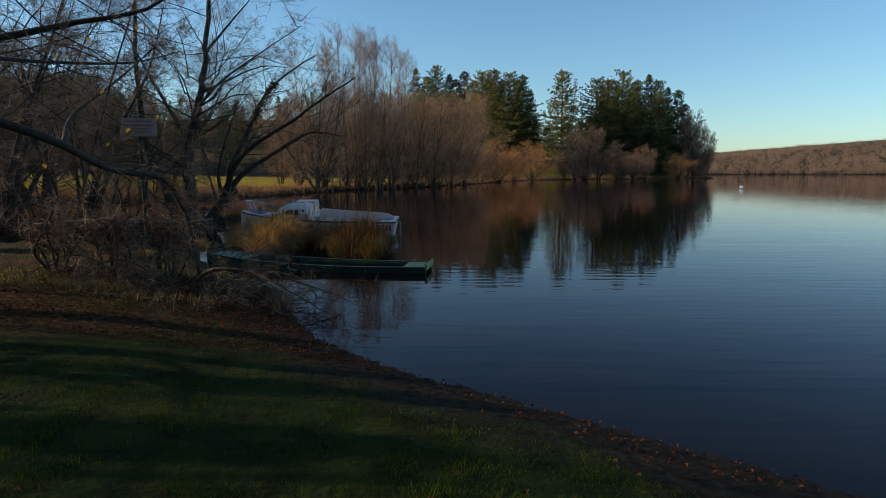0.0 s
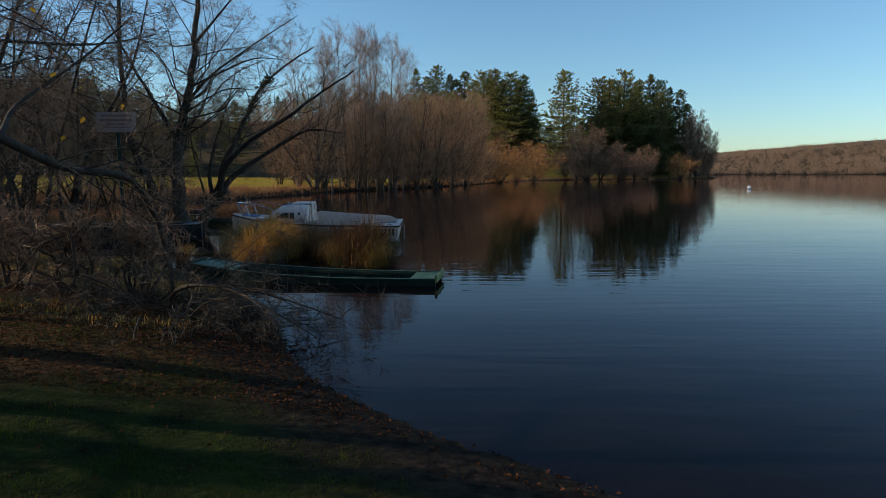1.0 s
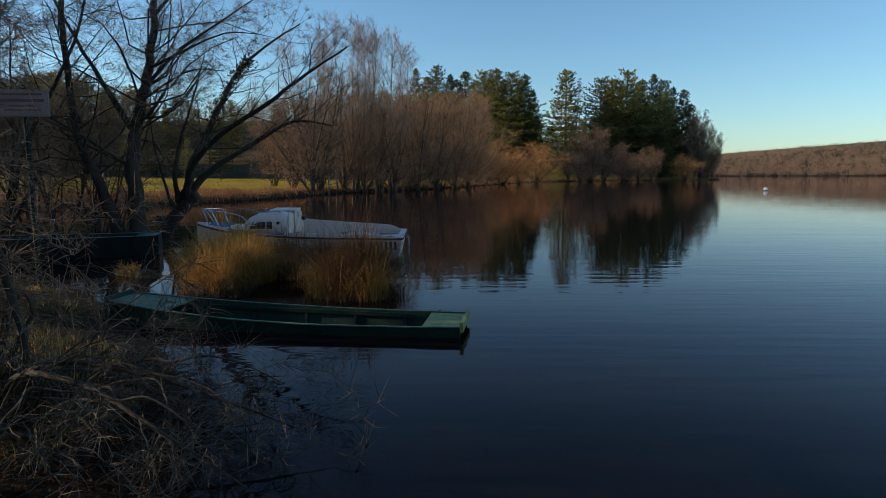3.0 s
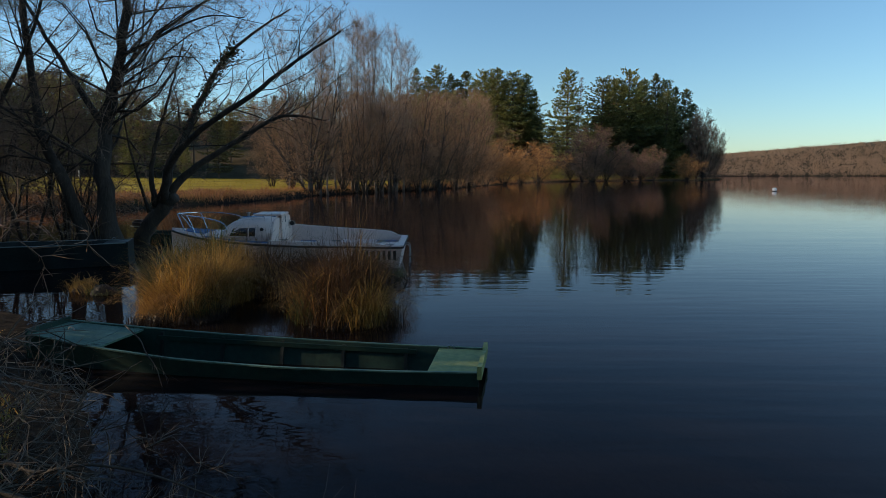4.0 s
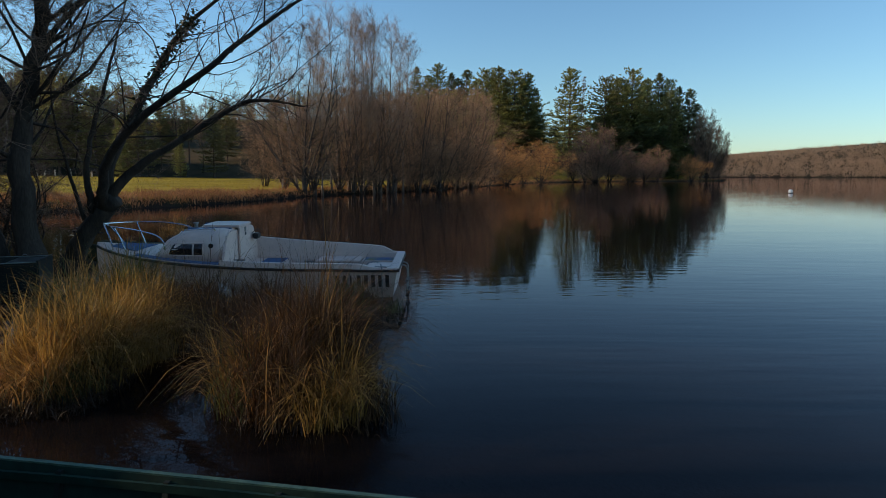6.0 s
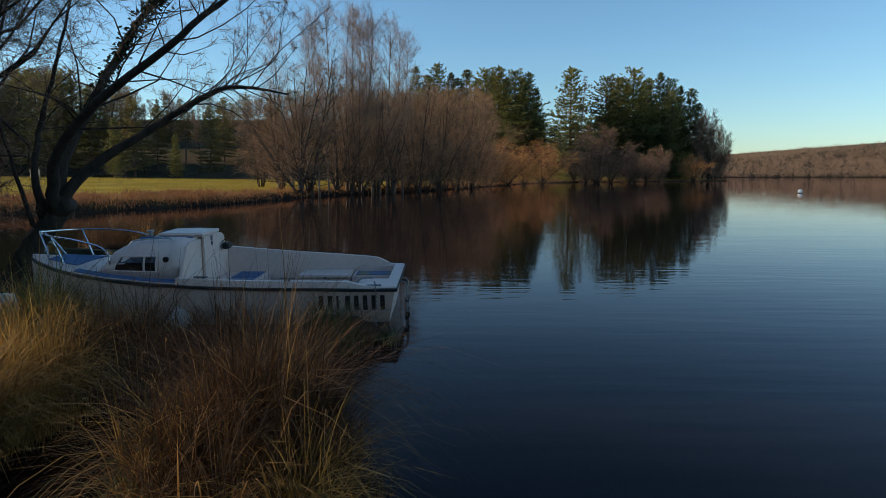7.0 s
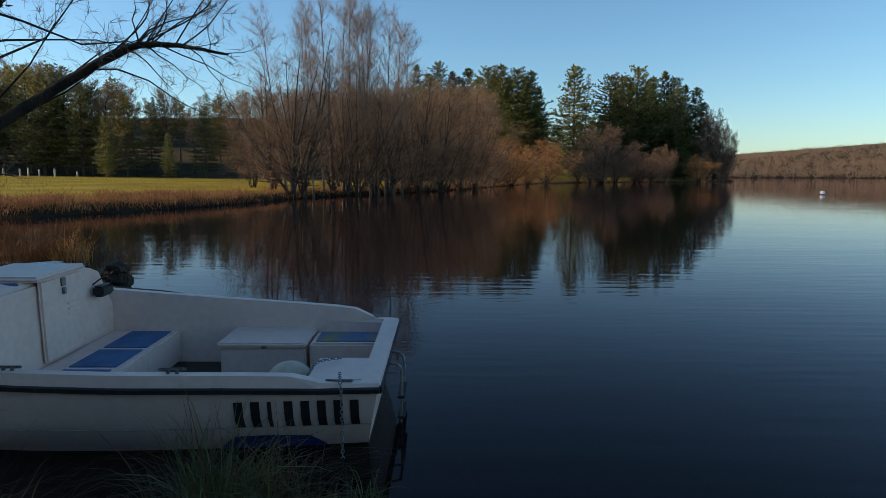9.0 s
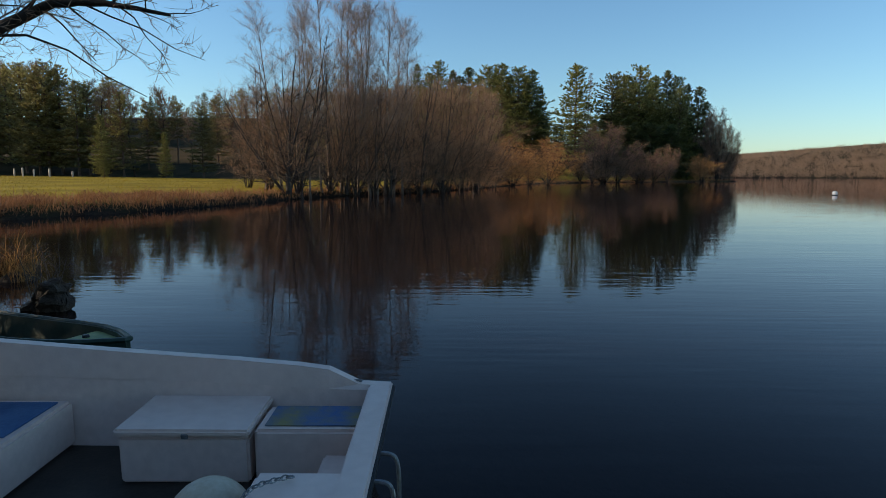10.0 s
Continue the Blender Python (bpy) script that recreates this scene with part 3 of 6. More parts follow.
# ---------------------------------------------------------------- green flat-bottomed boats
def punt(m, label, length, stations, paint, top, rail_mat, decks=(0.62, 0.62), ribs=5, ornate=True, draft=0.10, name="rowing_boat"):
    """stations: (u, half width at the rail, half width at the bottom, rail height)."""
    ob = thing(name, m, label, "boat", "moored boats")
    rings = []
    for u, w, wb, h in stations:
        t = 0.028
        rings.append([(u, -w, h), (u, -wb, -draft), (u, wb, -draft), (u, w, h), (u, w - t, h), (u, wb - t, -draft + t), (u, -wb + t, -draft + t), (u, -w + t, h)])
    part("hull", loft(rings), paint, ob)
    S = np.array(stations)
    at = lambda u, k: float(np.interp(u, S[:, 0], S[:, k]))
    us = np.linspace(0.0, length, 15)
    for s in (1, -1):
        rr = []
        for u in us:
            w, h = at(u, 1) * s, at(u, 3)
            rr.append([(u, w + 0.008 * s, h - 0.004), (u, w + 0.008 * s, h + 0.010), (u, w - 0.026 * s, h + 0.010), (u, w - 0.026 * s, h - 0.004)])
        part("gunwale", loft(rr), rail_mat, ob, "worn pale green rail")
    for k, (u0, u1) in enumerate(((0.02, decks[0]), (length - decks[1], length - 0.02))):
        rr = []
        for u in np.linspace(u0, u1, 5):
            w, h = at(u, 1) - 0.027, at(u, 3) - 0.008
            rr.append([(u, -w, h - 0.022), (u, -w, h), (u, w, h), (u, w, h - 0.022)])
        part("stern_deck" if k == 0 else "bow_deck", loft(rr), top if k == 0 else rail_mat, ob, "yellowish green deck panel" if k == 0 else "dark green deck panel")
    w0, h0 = at(0, 1), at(0, 3)
    bm = bmesh.new()
    if ornate:                                        # scalloped stern board
        n = 19
        rr = []
        for x in (-0.035, 0.008):
            ring = [(x, -w0 - 0.01, h0 - 0.06)]
            for i in range(n):
                v = -w0 - 0.01 + (2 * w0 + 0.02) * i / (n - 1)
                ring.append((x, v, h0 + 0.030 + 0.035 * abs(math.cos(math.pi * 2.0 * i / (n - 1)))))
            ring.append((x, w0 + 0.01, h0 - 0.06))
            rr.append(ring)
        bm.free()
        part("stern_board", loft(rr), top, ob)
    else:
        part("stern_board", box(bm, -0.03, 0.01, -w0, w0, -draft * 0.5, h0 + 0.03, 0.006), paint, ob)
    w1, h1 = at(length, 1), at(length, 3)
    part("bow_board", boxed(length - 0.012, length + 0.025, -w1 - 0.01, w1 + 0.01, -0.02, h1 + 0.05, 0.008), paint, ob)
    for i in range(ribs):
        u = decks[0] + 0.35 + i * (length - decks[0] - decks[1] - 0.6) / max(1, ribs - 1)
        for s in (1, -1):
            w, wb, h = at(u, 1), at(u, 2), at(u, 3)
            rr = [[(u + du, s * (w - 0.03), h - 0.02), (u + du, s * (wb - 0.03), -draft + 0.03), (u + du, s * (wb - 0.06), -draft + 0.03), (u + du, s * (w - 0.06), h - 0.02)] for du in (0, 0.035)]
            # near-black paint on the ribs stands in for the shade inside the hull
            part("rib", loft(rr), M_DARKBOAT, ob)
    for s in (1, -1):
        rr = []
        for u in np.linspace(decks[0] + 0.25, length - decks[1] - 0.2, 9):
            w, wb, h = at(u, 1), at(u, 2), at(u, 3)
            v = (w * 0.75 + wb * 0.25 - 0.035) * s
            rr.append([(u, v, h * 0.62), (u, v, h * 0.62 + 0.05), (u, v - 0.022 * s, h * 0.62 + 0.05), (u, v - 0.022 * s, h * 0.62)])
        part("stringer", loft(rr), paint, ob)
    for u, v in ((decks[0] - 0.15, -0.25), (length - 0.35, 0.1)):
        h = at(u, 3)
        vs, fs = [], []
        ring = [Vector((u + 0.035 * math.cos(a), v, h + 0.035 + 0.035 * math.sin(a))) for a in np.linspace(0, math.pi, 8)]
        tube(vs, fs, ring, [0.007] * 8, 6)
        part("mooring_ring", (vs, fs), M_STEEL, ob)
    return ob


# sunlit stern deck paler than the shaded bow deck, put into their paints
punt(GREEN_M, "dark green wooden flat-bottomed boat with paler decks and rainwater inside", 4.81, GREEN_ST,
     M_GREEN, M_GREENTOP, M_GREENRAIL, (0.49, 0.86), 5, draft=GREEN_DRAFT)
bmb = bmesh.new()
bmesh.ops.create_grid(bmb, x_segments=2, y_segments=2, size=0.5, matrix=GREEN_M @ Matrix.Translation((2.25, 0, -0.06)) @ Matrix.Diagonal((3.7, 0.80, 1, 1)))
meb = bpy.data.meshes.new("bilge_water")
bmb.to_mesh(meb); bmb.free()
meb.materials.append(M_WATER)
tagged(new("bilge_water", meb), "still rainwater lying in the open green boat", "water", kind="stuff")

punt(pose(-7.1, 20.0, 0, 0, 0, 200), "black-green wooden flat boat with pale worn rail under the trees", 4.6,
     [(0, 0.45, 0.34, 0.50), (1.5, 0.58, 0.46, 0.50), (3.2, 0.56, 0.44, 0.52), (4.6, 0.36, 0.26, 0.58)], M_DARKBOAT, M_DARKBOAT, M_RAIL, (0.5, 0.7), 5, False, name="flat_boat")


def round_dinghy(m, label, length):
    """Moulded dinghy with a rounded, lipped bow, inner liner and bow seat."""
    ob = thing("dinghy", m, label, "boat", "moored boats")
    rings, rim_l = [], []
    b0 = 1 - 1.58 / length                             # where the bow begins to round
    round_in = lambda t: 1 - (max(0.0, t - b0) / (1 - b0)) ** 3.2 * 0.93
    for i in range(19):
        t = i / 18
        u = length * t
        w = 0.48 * (0.80 + 0.2 * math.sin(math.pi * min(1, t * 1.3))) * round_in(t)
        h = 0.36 + 0.06 * t * t
        wb = w * 0.72
        rings.append([(u, -w, h), (u, -w * 0.93, 0.1), (u, -wb, -0.08), (u, wb, -0.08), (u, w * 0.93, 0.1), (u, w, h),
                      (u, w - 0.05, h), (u, wb, 0.02), (u, -wb, 0.02), (u, -w + 0.05, h)])
        rim_l.append((u, w, h))
    part("hull", loft(rings), M_GREEN, ob, smooth=False)
    rim = [Vector(p) for p in rim_l] + [Vector((p[0], -p[1], p[2])) for p in rim_l[::-1]]
    part("rim", tubes_of([(rim, [0.028] * len(rim))], 6), M_GREEN, ob, "rounded green moulded lip")
    rr = []
    for t in (0.82, 0.86, 0.90, 0.95, 0.985):
        u = length - 4.15 * (1 - t)
        w = 0.48 * round_in(u / length) - 0.05
        rr.append([(u, -w, 0.29), (u, -w, 0.365), (u, w, 0.365), (u, w, 0.29)])
    part("bow_seat", loft(rr), M_GREENTOP, ob, "pale green moulded bow seat")
    rr = [[(length * t, -0.40, 0.22), (length * t, -0.40, 0.26), (length * t, 0.40, 0.26), (length * t, 0.40, 0.22)] for t in (0.36, 0.46)]
    part("thwart", loft(rr), M_GREENTOP, ob)
    bm = bmesh.new()
    bmesh.ops.create_cone(bm, cap_ends=True, segments=10, radius1=0.035, radius2=0.03, depth=0.03, matrix=Matrix.Translation((length - 0.62, 0.05, 0.378)))
    part("drain_cap", bm, M_BLACK, ob)
    return ob


DING = round_dinghy(pose(-9.0, 24.49, -0.06, 0, 0, -20), "dark green moulded dinghy with rounded bow", 5.9)


def outboard(m, label):
    ob = thing("outboard_motor", m, label, "outboard motor", "outboard motors")
    bm = boxed(-0.30, 0.16, -0.15, 0.15, 0.22, 0.46, 0.07, 3)
    part("cowl", bm, M_BLACK, ob, "black rounded engine cowl")
    part("stripe", boxed(-0.315, 0.175, -0.156, 0.156, 0.26, 0.29, 0.004), M_RAIL, ob, "pale grey band")
    part("leg", boxed(-0.10, 0.03, -0.05, 0.05, -0.35, 0.22, 0.02), M_BLACK, ob)
    part("bracket", boxed(0.02, 0.12, -0.09, 0.09, -0.02, 0.20, 0.01), M_STEEL, ob)
    part("tiller", pipe([(0.15, 0, 0.30), (0.40, 0.02, 0.34), (0.62, 0.03, 0.36)], 0.018), M_BLACK, ob)
    return ob


om = outboard(DING.matrix_world @ pose(-0.12, 0, 0.26), "black outboard motor with pale band on a dinghy stern")


# ---------------------------------------------------------------- white cabin boat
def cabin_boat(m):
    ob = thing("cabin_boat", m, "weathered white cabin boat with black rubbing strake and blue deck pads", "boat", "moored boats")
    U = [0.0, 0.35, 1.0, 1.7, 2.4, 3.1, 3.7, 4.2, 4.6, 4.95, 5.22]
    W = [0.875, 0.90, 0.95, 0.985, 0.99, 0.95, 0.86, 0.72, 0.52, 0.28, 0.02]
    WL = [0.67, 0.71, 0.77, 0.82, 0.83, 0.77, 0.65, 0.50, 0.33, 0.15, 0.01]
    H = [0.50, 0.50, 0.52, 0.53, 0.55, 0.58, 0.62, 0.66, 0.70, 0.74, 0.77]
    wat, hat, wlat = (lambda u: float(np.interp(u, U, W))), (lambda u: float(np.interp(u, U, H))), (lambda u: float(np.interp(u, U, WL)))
    us = np.linspace(0, 5.22, 24)
    rings = []
    for u in us:
        w, l_, h = wat(u), wlat(u), hat(u)
        k = -0.20 + 0.10 * max(0, u - 4) ** 2 * 0.5
        rake = lambda z: u + max(0.0, 1 - u / 1.2) * (-0.035 + 0.10 * (1 - z / h))
        half = [(rake(h), w, h), (rake(h * 0.55), w * 0.80 + l_ * 0.2, h * 0.55), (rake(0), l_, 0.0), (rake(-0.1), l_ * 0.78, -0.10)]
        rings.append([(a, -b, c) for a, b, c in half] + [(rake(k), 0, k)] + half[::-1])
    part("hull", loft(rings, closed=False), M_GEL, ob, "off-white moulded hull", smooth=True)
    t0 = list(rings[0])
    part("transom", loft([[(x - 0.0, v, z) for x, v, z in t0], [(x + 0.05, v * 0.99, z) for x, v, z in t0]]), M_GEL, ob)
    # inner liner of the cockpit
    rr = []
    for u in np.linspace(0.05, 2.77, 9):
        w, h = wat(u) - 0.10, hat(u)
        wi = w - 0.07
        rr.append([(u, -w, h), (u, -wi, 0.08), (u, wi, 0.08), (u, w, h)])
    part("cockpit_liner", loft(rr, closed=False), M_GELIN, ob, "weathered white cockpit sides", smooth=False)
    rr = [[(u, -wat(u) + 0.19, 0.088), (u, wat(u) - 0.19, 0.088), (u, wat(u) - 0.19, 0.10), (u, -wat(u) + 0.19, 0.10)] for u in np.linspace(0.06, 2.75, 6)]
    part("cockpit_floor", loft(rr), M_DARKDECK, ob, "dark floor boards")
    for s in (1, -1):
        rr = []
        for u in np.linspace(-0.04, 2.77, 15):
            w, h = wat(u), hat(u)
            lift = 0.06 * float(ramp01(np.array(u), 0.25, 0.60)) if s > 0 else 0.105 * float(ramp01(np.array(u), 0.12, 0.42)) + 0.10 * max(0.0, u / 2.7) ** 1.5
            rr.append([(u, s * (w + 0.002), h - 0.004), (u, s * (w - 0.012), h + 0.022 + lift), (u, s * (w - 0.085), h + 0.022 + lift), (u, s * (w - 0.105), h - 0.004), ])
        part("coaming", loft(rr), M_GEL, ob, "white rounded side deck")
        rr = []
        for u in np.linspace(-0.045, 5.2, 26):
            w, h = wat(u), hat(u)
            rr.append([(u, s * (w - 0.004), h - 0.045), (u, s * (w + 0.024), h - 0.036), (u, s * (w + 0.024), h - 0.006), (u, s * (w - 0.004), h + 0.002)])
        part("rubbing_strake", loft(rr), M_BLACK, ob, "black rubber strake")
        rr = []
        for u in np.linspace(0.02, 4.9, 20):
            w = wat(u) * 0.62 + wlat(u) * 0.38
            rr.append([(u, s * (w + 0.0), 0.20), (u, s * (w + 0.006), 0.203), (u, s * (w + 0.0), 0.206)])
        part("hull_seam", loft(rr), M_RAIL, ob)
    part("transom_strake", boxed(-0.062, -0.02, -0.88, 0.88, 0.455, 0.50, 0.006), M_BLACK, ob)
    part("transom_cap", boxed(-0.05, 0.10, -0.87, 0.87, 0.495, 0.525, 0.012), M_GEL, ob, "white transom top with worn edge")
    # foredeck
    rr = []
    for u in np.linspace(2.74, 5.20, 12):
        w, h = wat(u) - 0.01, hat(u)
        rr.append([(u, -w, h - 0.02), (u, -w, h + 0.012), (u, -w * 0.5, h + 0.035), (u, 0, h + 0.045), (u, w * 0.5, h + 0.035), (u, w, h + 0.012), (u, w, h - 0.02)])
    part("foredeck", loft(rr), M_GEL, ob, smooth=False)
    for s in (1, -1):
        rr = []
        for u in np.linspace(2.72, 4.25, 10):
            w, h = wat(u), hat(u)
            rr.append([(u, s * (w - 0.035), h + 0.012), (u, s * (w - 0.035), h + 0.020), (u, s * (w - 0.17), h + 0.033), (u, s * (w - 0.17), h + 0.02)])
        part("side_deck_pad", loft(rr), M_BLUE, ob, "blue anti-slip strip")
    rr = [[(u, -wat(u) * 0.6, hat(u) + 0.037), (u, -wat(u) * 0.6, hat(u) + 0.046), (u, 0, hat(u) + 0.056), (u, wat(u) * 0.6, hat(u) + 0.046), (u, wat(u) * 0.6, hat(u) + 0.037)] for u in np.linspace(4.35, 4.85, 5)]
    part("foredeck_pad", loft(rr), M_BLUE, ob, "blue anti-slip panel")
    # cabin trunk
    rings = []
    for u, wb, wt, zt in ((2.75, 0.80, 0.64, 1.065), (2.90, 0.80, 0.645, 1.085), (3.15, 0.79, 0.635, 1.08), (3.40, 0.765, 0.605, 1.055), (3.60, 0.735, 0.565, 1.01),
                          (3.76, 0.70, 0.525, 0.935), (3.88, 0.66, 0.50, 0.81), (3.95, 0.63, 0.50, 0.69)):
        z0 = hat(u) + 0.0
        rings.append([(u, -wb, z0), (u, -wb + 0.015, z0 + (zt - z0) * 0.45), (u, -wt - 0.045, zt - 0.075), (u, -wt + 0.02, zt - 0.018), (u, -wt * 0.5, zt + 0.012), (u, 0, zt + 0.022),
                      (u, wt * 0.5, zt + 0.012), (u, wt - 0.02, zt - 0.018), (u, wt + 0.045, zt - 0.075), (u, wb - 0.015, z0 + (zt - z0) * 0.45), (u, wb, z0)])
    cab = part("cabin", loft(rings), M_GEL, ob, "white moulded cabin with sloping front", smooth=True)
    # aft bulkhead flaring to the coamings
    bm = bmesh.new()
    part("bulkhead", loft([[(u, -0.90, 0.10), (u, -0.90, 0.60), (u, -0.67, 1.01), (u, -0.56, 1.055), (u, 0.56, 1.055), (u, 0.67, 1.01), (u, 0.90, 0.60), (u, 0.90, 0.10)] for u in (2.715, 2.75)]), M_GELIN, ob)
    bm.free()
    # companionway
    door = part("companionway_door", boxed(2.675, 2.71, -0.36, 0.20, 0.42, 1.09, 0.015), M_GELIN, ob, "white companionway door with louvres")
    part("padlock", boxed(2.655, 2.675, -0.10, -0.06, 0.93, 0.99, 0.006), M_STEEL, door)
    part("hasp", boxed(2.662, 2.677, -0.11, -0.05, 1.00, 1.07, 0.004), M_STEEL, door)
    for k in range(3):
        part("louvre", boxed(2.664, 2.677, -0.30, -0.12, 0.74 + 0.045 * k, 0.756 + 0.045 * k, 0.003), M_GEL, door)
    part("sliding_hatch", boxed(2.65, 3.30, -0.40, 0.26, 1.09, 1.135, 0.022, 3), M_GEL, ob, "white raised sliding hatch")
    for v in (-0.44, 0.31):
        part("hatch_rail", boxed(2.77, 3.50, v - 0.018, v + 0.018, 1.055, 1.10, 0.008), M_BLUE, ob, "blue-grey hatch runner")
    bm = bmesh.new()
    bmesh.ops.create_cone(bm, cap_ends=True, segments=12, radius1=0.035, radius2=0.03, depth=0.09, matrix=Matrix.Translation((3.42, 0.16, 1.11)))
    bmesh.ops.create_cone(bm, cap_ends=True, segments=12, radius1=0.05, radius2=0.05, depth=0.02, matrix=Matrix.Translation((3.42, 0.16, 1.16)))
    part("roof_vent", bm, M_STEEL, ob)
    for s in (1, -1):
        def side_v(u, z):
            wb, wt, zt = (float(np.interp(u, (2.75, 2.90, 3.15, 3.40, 3.60, 3.76), q)) for q in ((0.80, 0.80, 0.79, 0.765, 0.735, 0.70), (0.64, 0.645, 0.635, 0.605, 0.565, 0.525), (1.065, 1.085, 1.08, 1.055, 1.01, 0.935)))
            z0 = hat(u)
            zm = z0 + (zt - z0) * 0.45
            return wb - 0.015 * (z - z0) / (zm - z0) if z < zm else wb - 0.015 + (wt + 0.045 - wb + 0.015) * (z - zm) / (zt - 0.075 - zm)

        top_z, low_z = (lambda u: 0.885 - 0.03 * (u - 3.1)), 0.71
        win = None
        for u0, u1 in ((3.10, 3.235), (3.265, 3.66)):
            rr = []
            for u in np.linspace(u0, u1, 6):
                zs = np.linspace(low_z, top_z(u) - max(0, u - 3.6) * 0.8, 6)
                rr.append([(u, s * (side_v(u, z) + 0.004), z) for z in zs] + [(u, s * (side_v(u, z) - 0.02), z) for z in zs[::-1]])
            if win is None:
                win = part("cabin_window", loft(rr), M_GLASS, ob, "dark tinted two-pane window")
            else:
                part("pane", loft(rr), M_GLASS, win)
        edge = [(3.085, low_z - 0.012), (3.085, top_z(3.085) + 0.012), (3.60, top_z(3.60) + 0.012), (3.685, low_z - 0.012)]
        for (u0, z0), (u1, z1) in zip(edge, edge[1:] + edge[:1]):
            pts = [Vector((u0 + (u1 - u0) * k / 6, 0, z0 + (z1 - z0) * k / 6)) for k in range(7)]
            for p in pts:
                p.y = s * (side_v(p.x, p.z) + 0.004)
            part("window_frame", tubes_of([(pts, [0.012] * 7)], 6), M_GELIN, win)
        part("window_mullion", tubes_of([([Vector((3.25, s * (side_v(3.25, z) + 0.005), z)) for z in np.linspace(low_z, top_z(3.25), 5)], [0.013] * 5)], 6), M_GELIN, win)
        bm = bmesh.new()
        bmesh.ops.create_cone(bm, cap_ends=True, segments=8, radius1=0.04, radius2=0.034, depth=0.03, matrix=Matrix.Translation((2.95, s * 0.775, 0.86)) @ pose(0, 0, 0, 90, 0, 0))
        part("side_vent", bm, M_BLACK, ob)
        part("grab_rail", pipe([(2.95, s * 0.56, 1.06), (3.00, s * 0.56, 1.11), (3.45, s * 0.52, 1.075), (3.56, s * 0.50, 1.01)], 0.012, 6), M_CHROME, ob)
    # instrument bracket beside the door
    lampb = part("log_bracket", boxed(2.59, 2.69, -0.70, -0.50, 0.80, 0.90, 0.02), M_BLACK, ob, "black instrument on the bulkhead")
    part("cable", pipe([(2.70, -0.54, 0.91), (2.62, -0.57, 0.97), (2.60, -0.64, 0.95), (2.61, -0.70, 0.84)], 0.007, 5), M_BLACK, lampb)
    # seats and lockers
    part("thwart", boxed(2.06, 2.71, -0.84, 0.84, 0.10, 0.40, 0.02), M_GELIN, ob, "white cross bench")
    for v0, v1 in ((-0.78, -0.28), (-0.22, 0.22), (0.28, 0.74)):
        part("bench_pad", boxed(2.12, 2.50, v0, v1, 0.401, 0.409, 0.003), M_BLUE, ob, "blue anti-slip pad")
    lock = part("side_locker", boxed(0.74, 1.50, -0.74, -0.33, 0.10, 0.385, 0.015), M_GELIN, ob, "white side locker")
    part("locker_lid", boxed(0.73, 1.52, -0.84, -0.31, 0.392, 0.437, 0.014), M_GEL, lock)
    part("lid_latch", boxed(1.08, 1.12, -0.314, -0.30, 0.385, 0.415, 0.004), M_STEEL, lock)
    part("stern_bench", boxed(0.07, 0.71, -0.68, -0.33, 0.10, 0.43, 0.02), M_GELIN, ob)
    part("stern_pad", boxed(0.12, 0.66, -0.66, -0.38, 0.431, 0.439, 0.003), M_BLUEW, ob, "worn blue pad with yellow stains")
    bm = bmesh.new()
    box(bm, 0.05, 0.50, 0.28, 0.79, 0.36, 0.515, 0.025, 3)
    box(bm, 0.06, 0.49, 0.29, 0.62, 0.10, 0.37, 0.01)
    part("corner_locker", bm, M_GEL, ob)
    part("motor_well", boxed(0.05, 0.30, -0.30, 0.25, 0.10, 0.30, 0.015), M_GELIN, ob)
    # transom ladder
    for v in (0.02, 0.30):
        part("ladder_rail", pipe([(0.03, v, 0.46), (-0.10, v, 0.47), (-0.15, v, 0.41), (-0.155, v, 0.20), (-0.14, v, -0.20)], 0.012, 7), M_STEEL, ob)
    for z in (0.20, 0.03, -0.12):
        part("ladder_step", boxed(-0.18, -0.12, 0.0, 0.32, z - 0.012, z + 0.012, 0.006), M_BLACK, ob)
    # pulpit
    for s in (1, -1):
        part("pulpit_rail", pipe([(3.72, s * 0.68, 0.66), (3.80, s * 0.66, 0.96), (4.2, s * 0.58, 1.08), (4.75, s * 0.36, 1.12), (5.08, 0.0, 1.13)], 0.013, 7, 8), M_CHROME, ob)
        part("pulpit_post", pipe([(4.70, s * 0.38, 1.115), (4.62, s * 0.36, 0.93), (4.55, s * 0.36, 0.73)], 0.013, 7), M_CHROME, ob)
        part("pulpit_brace", pipe([(5.05, s * 0.04, 1.125), (4.95, s * 0.12, 0.97), (4.84, s * 0.20, 0.75)], 0.013, 7), M_CHROME, ob)
    # cleats
    for u, s, dz in ((0.24, 1, 0.495), (0.24, -1, 0.50), (1.35, 1, 0.60), (1.15, -1, 0.60), (2.45, 1, 0.62)):
        v = s * (wat(u) - 0.055)
        bm = bmesh.new()
        box(bm, u - 0.10, u + 0.10, v - 0.012, v + 0.012, dz + 0.03, dz + 0.048, 0.008)
        box(bm, u - 0.04, u - 0.02, v - 0.01, v + 0.01, dz - 0.005, dz + 0.035, 0.003)
        box(bm, u + 0.02, u + 0.04, v - 0.01, v + 0.01, dz - 0.005, dz + 0.035, 0.003)
        part("cleat", bm, M_STEEL, ob)
    # registration shown as plain dark bars
    marks = part("registration_mark", boxed(0.115, 0.117, 0.86, 0.861, 0.30, 0.301), M_LETTER, ob, "row of plain black bars")
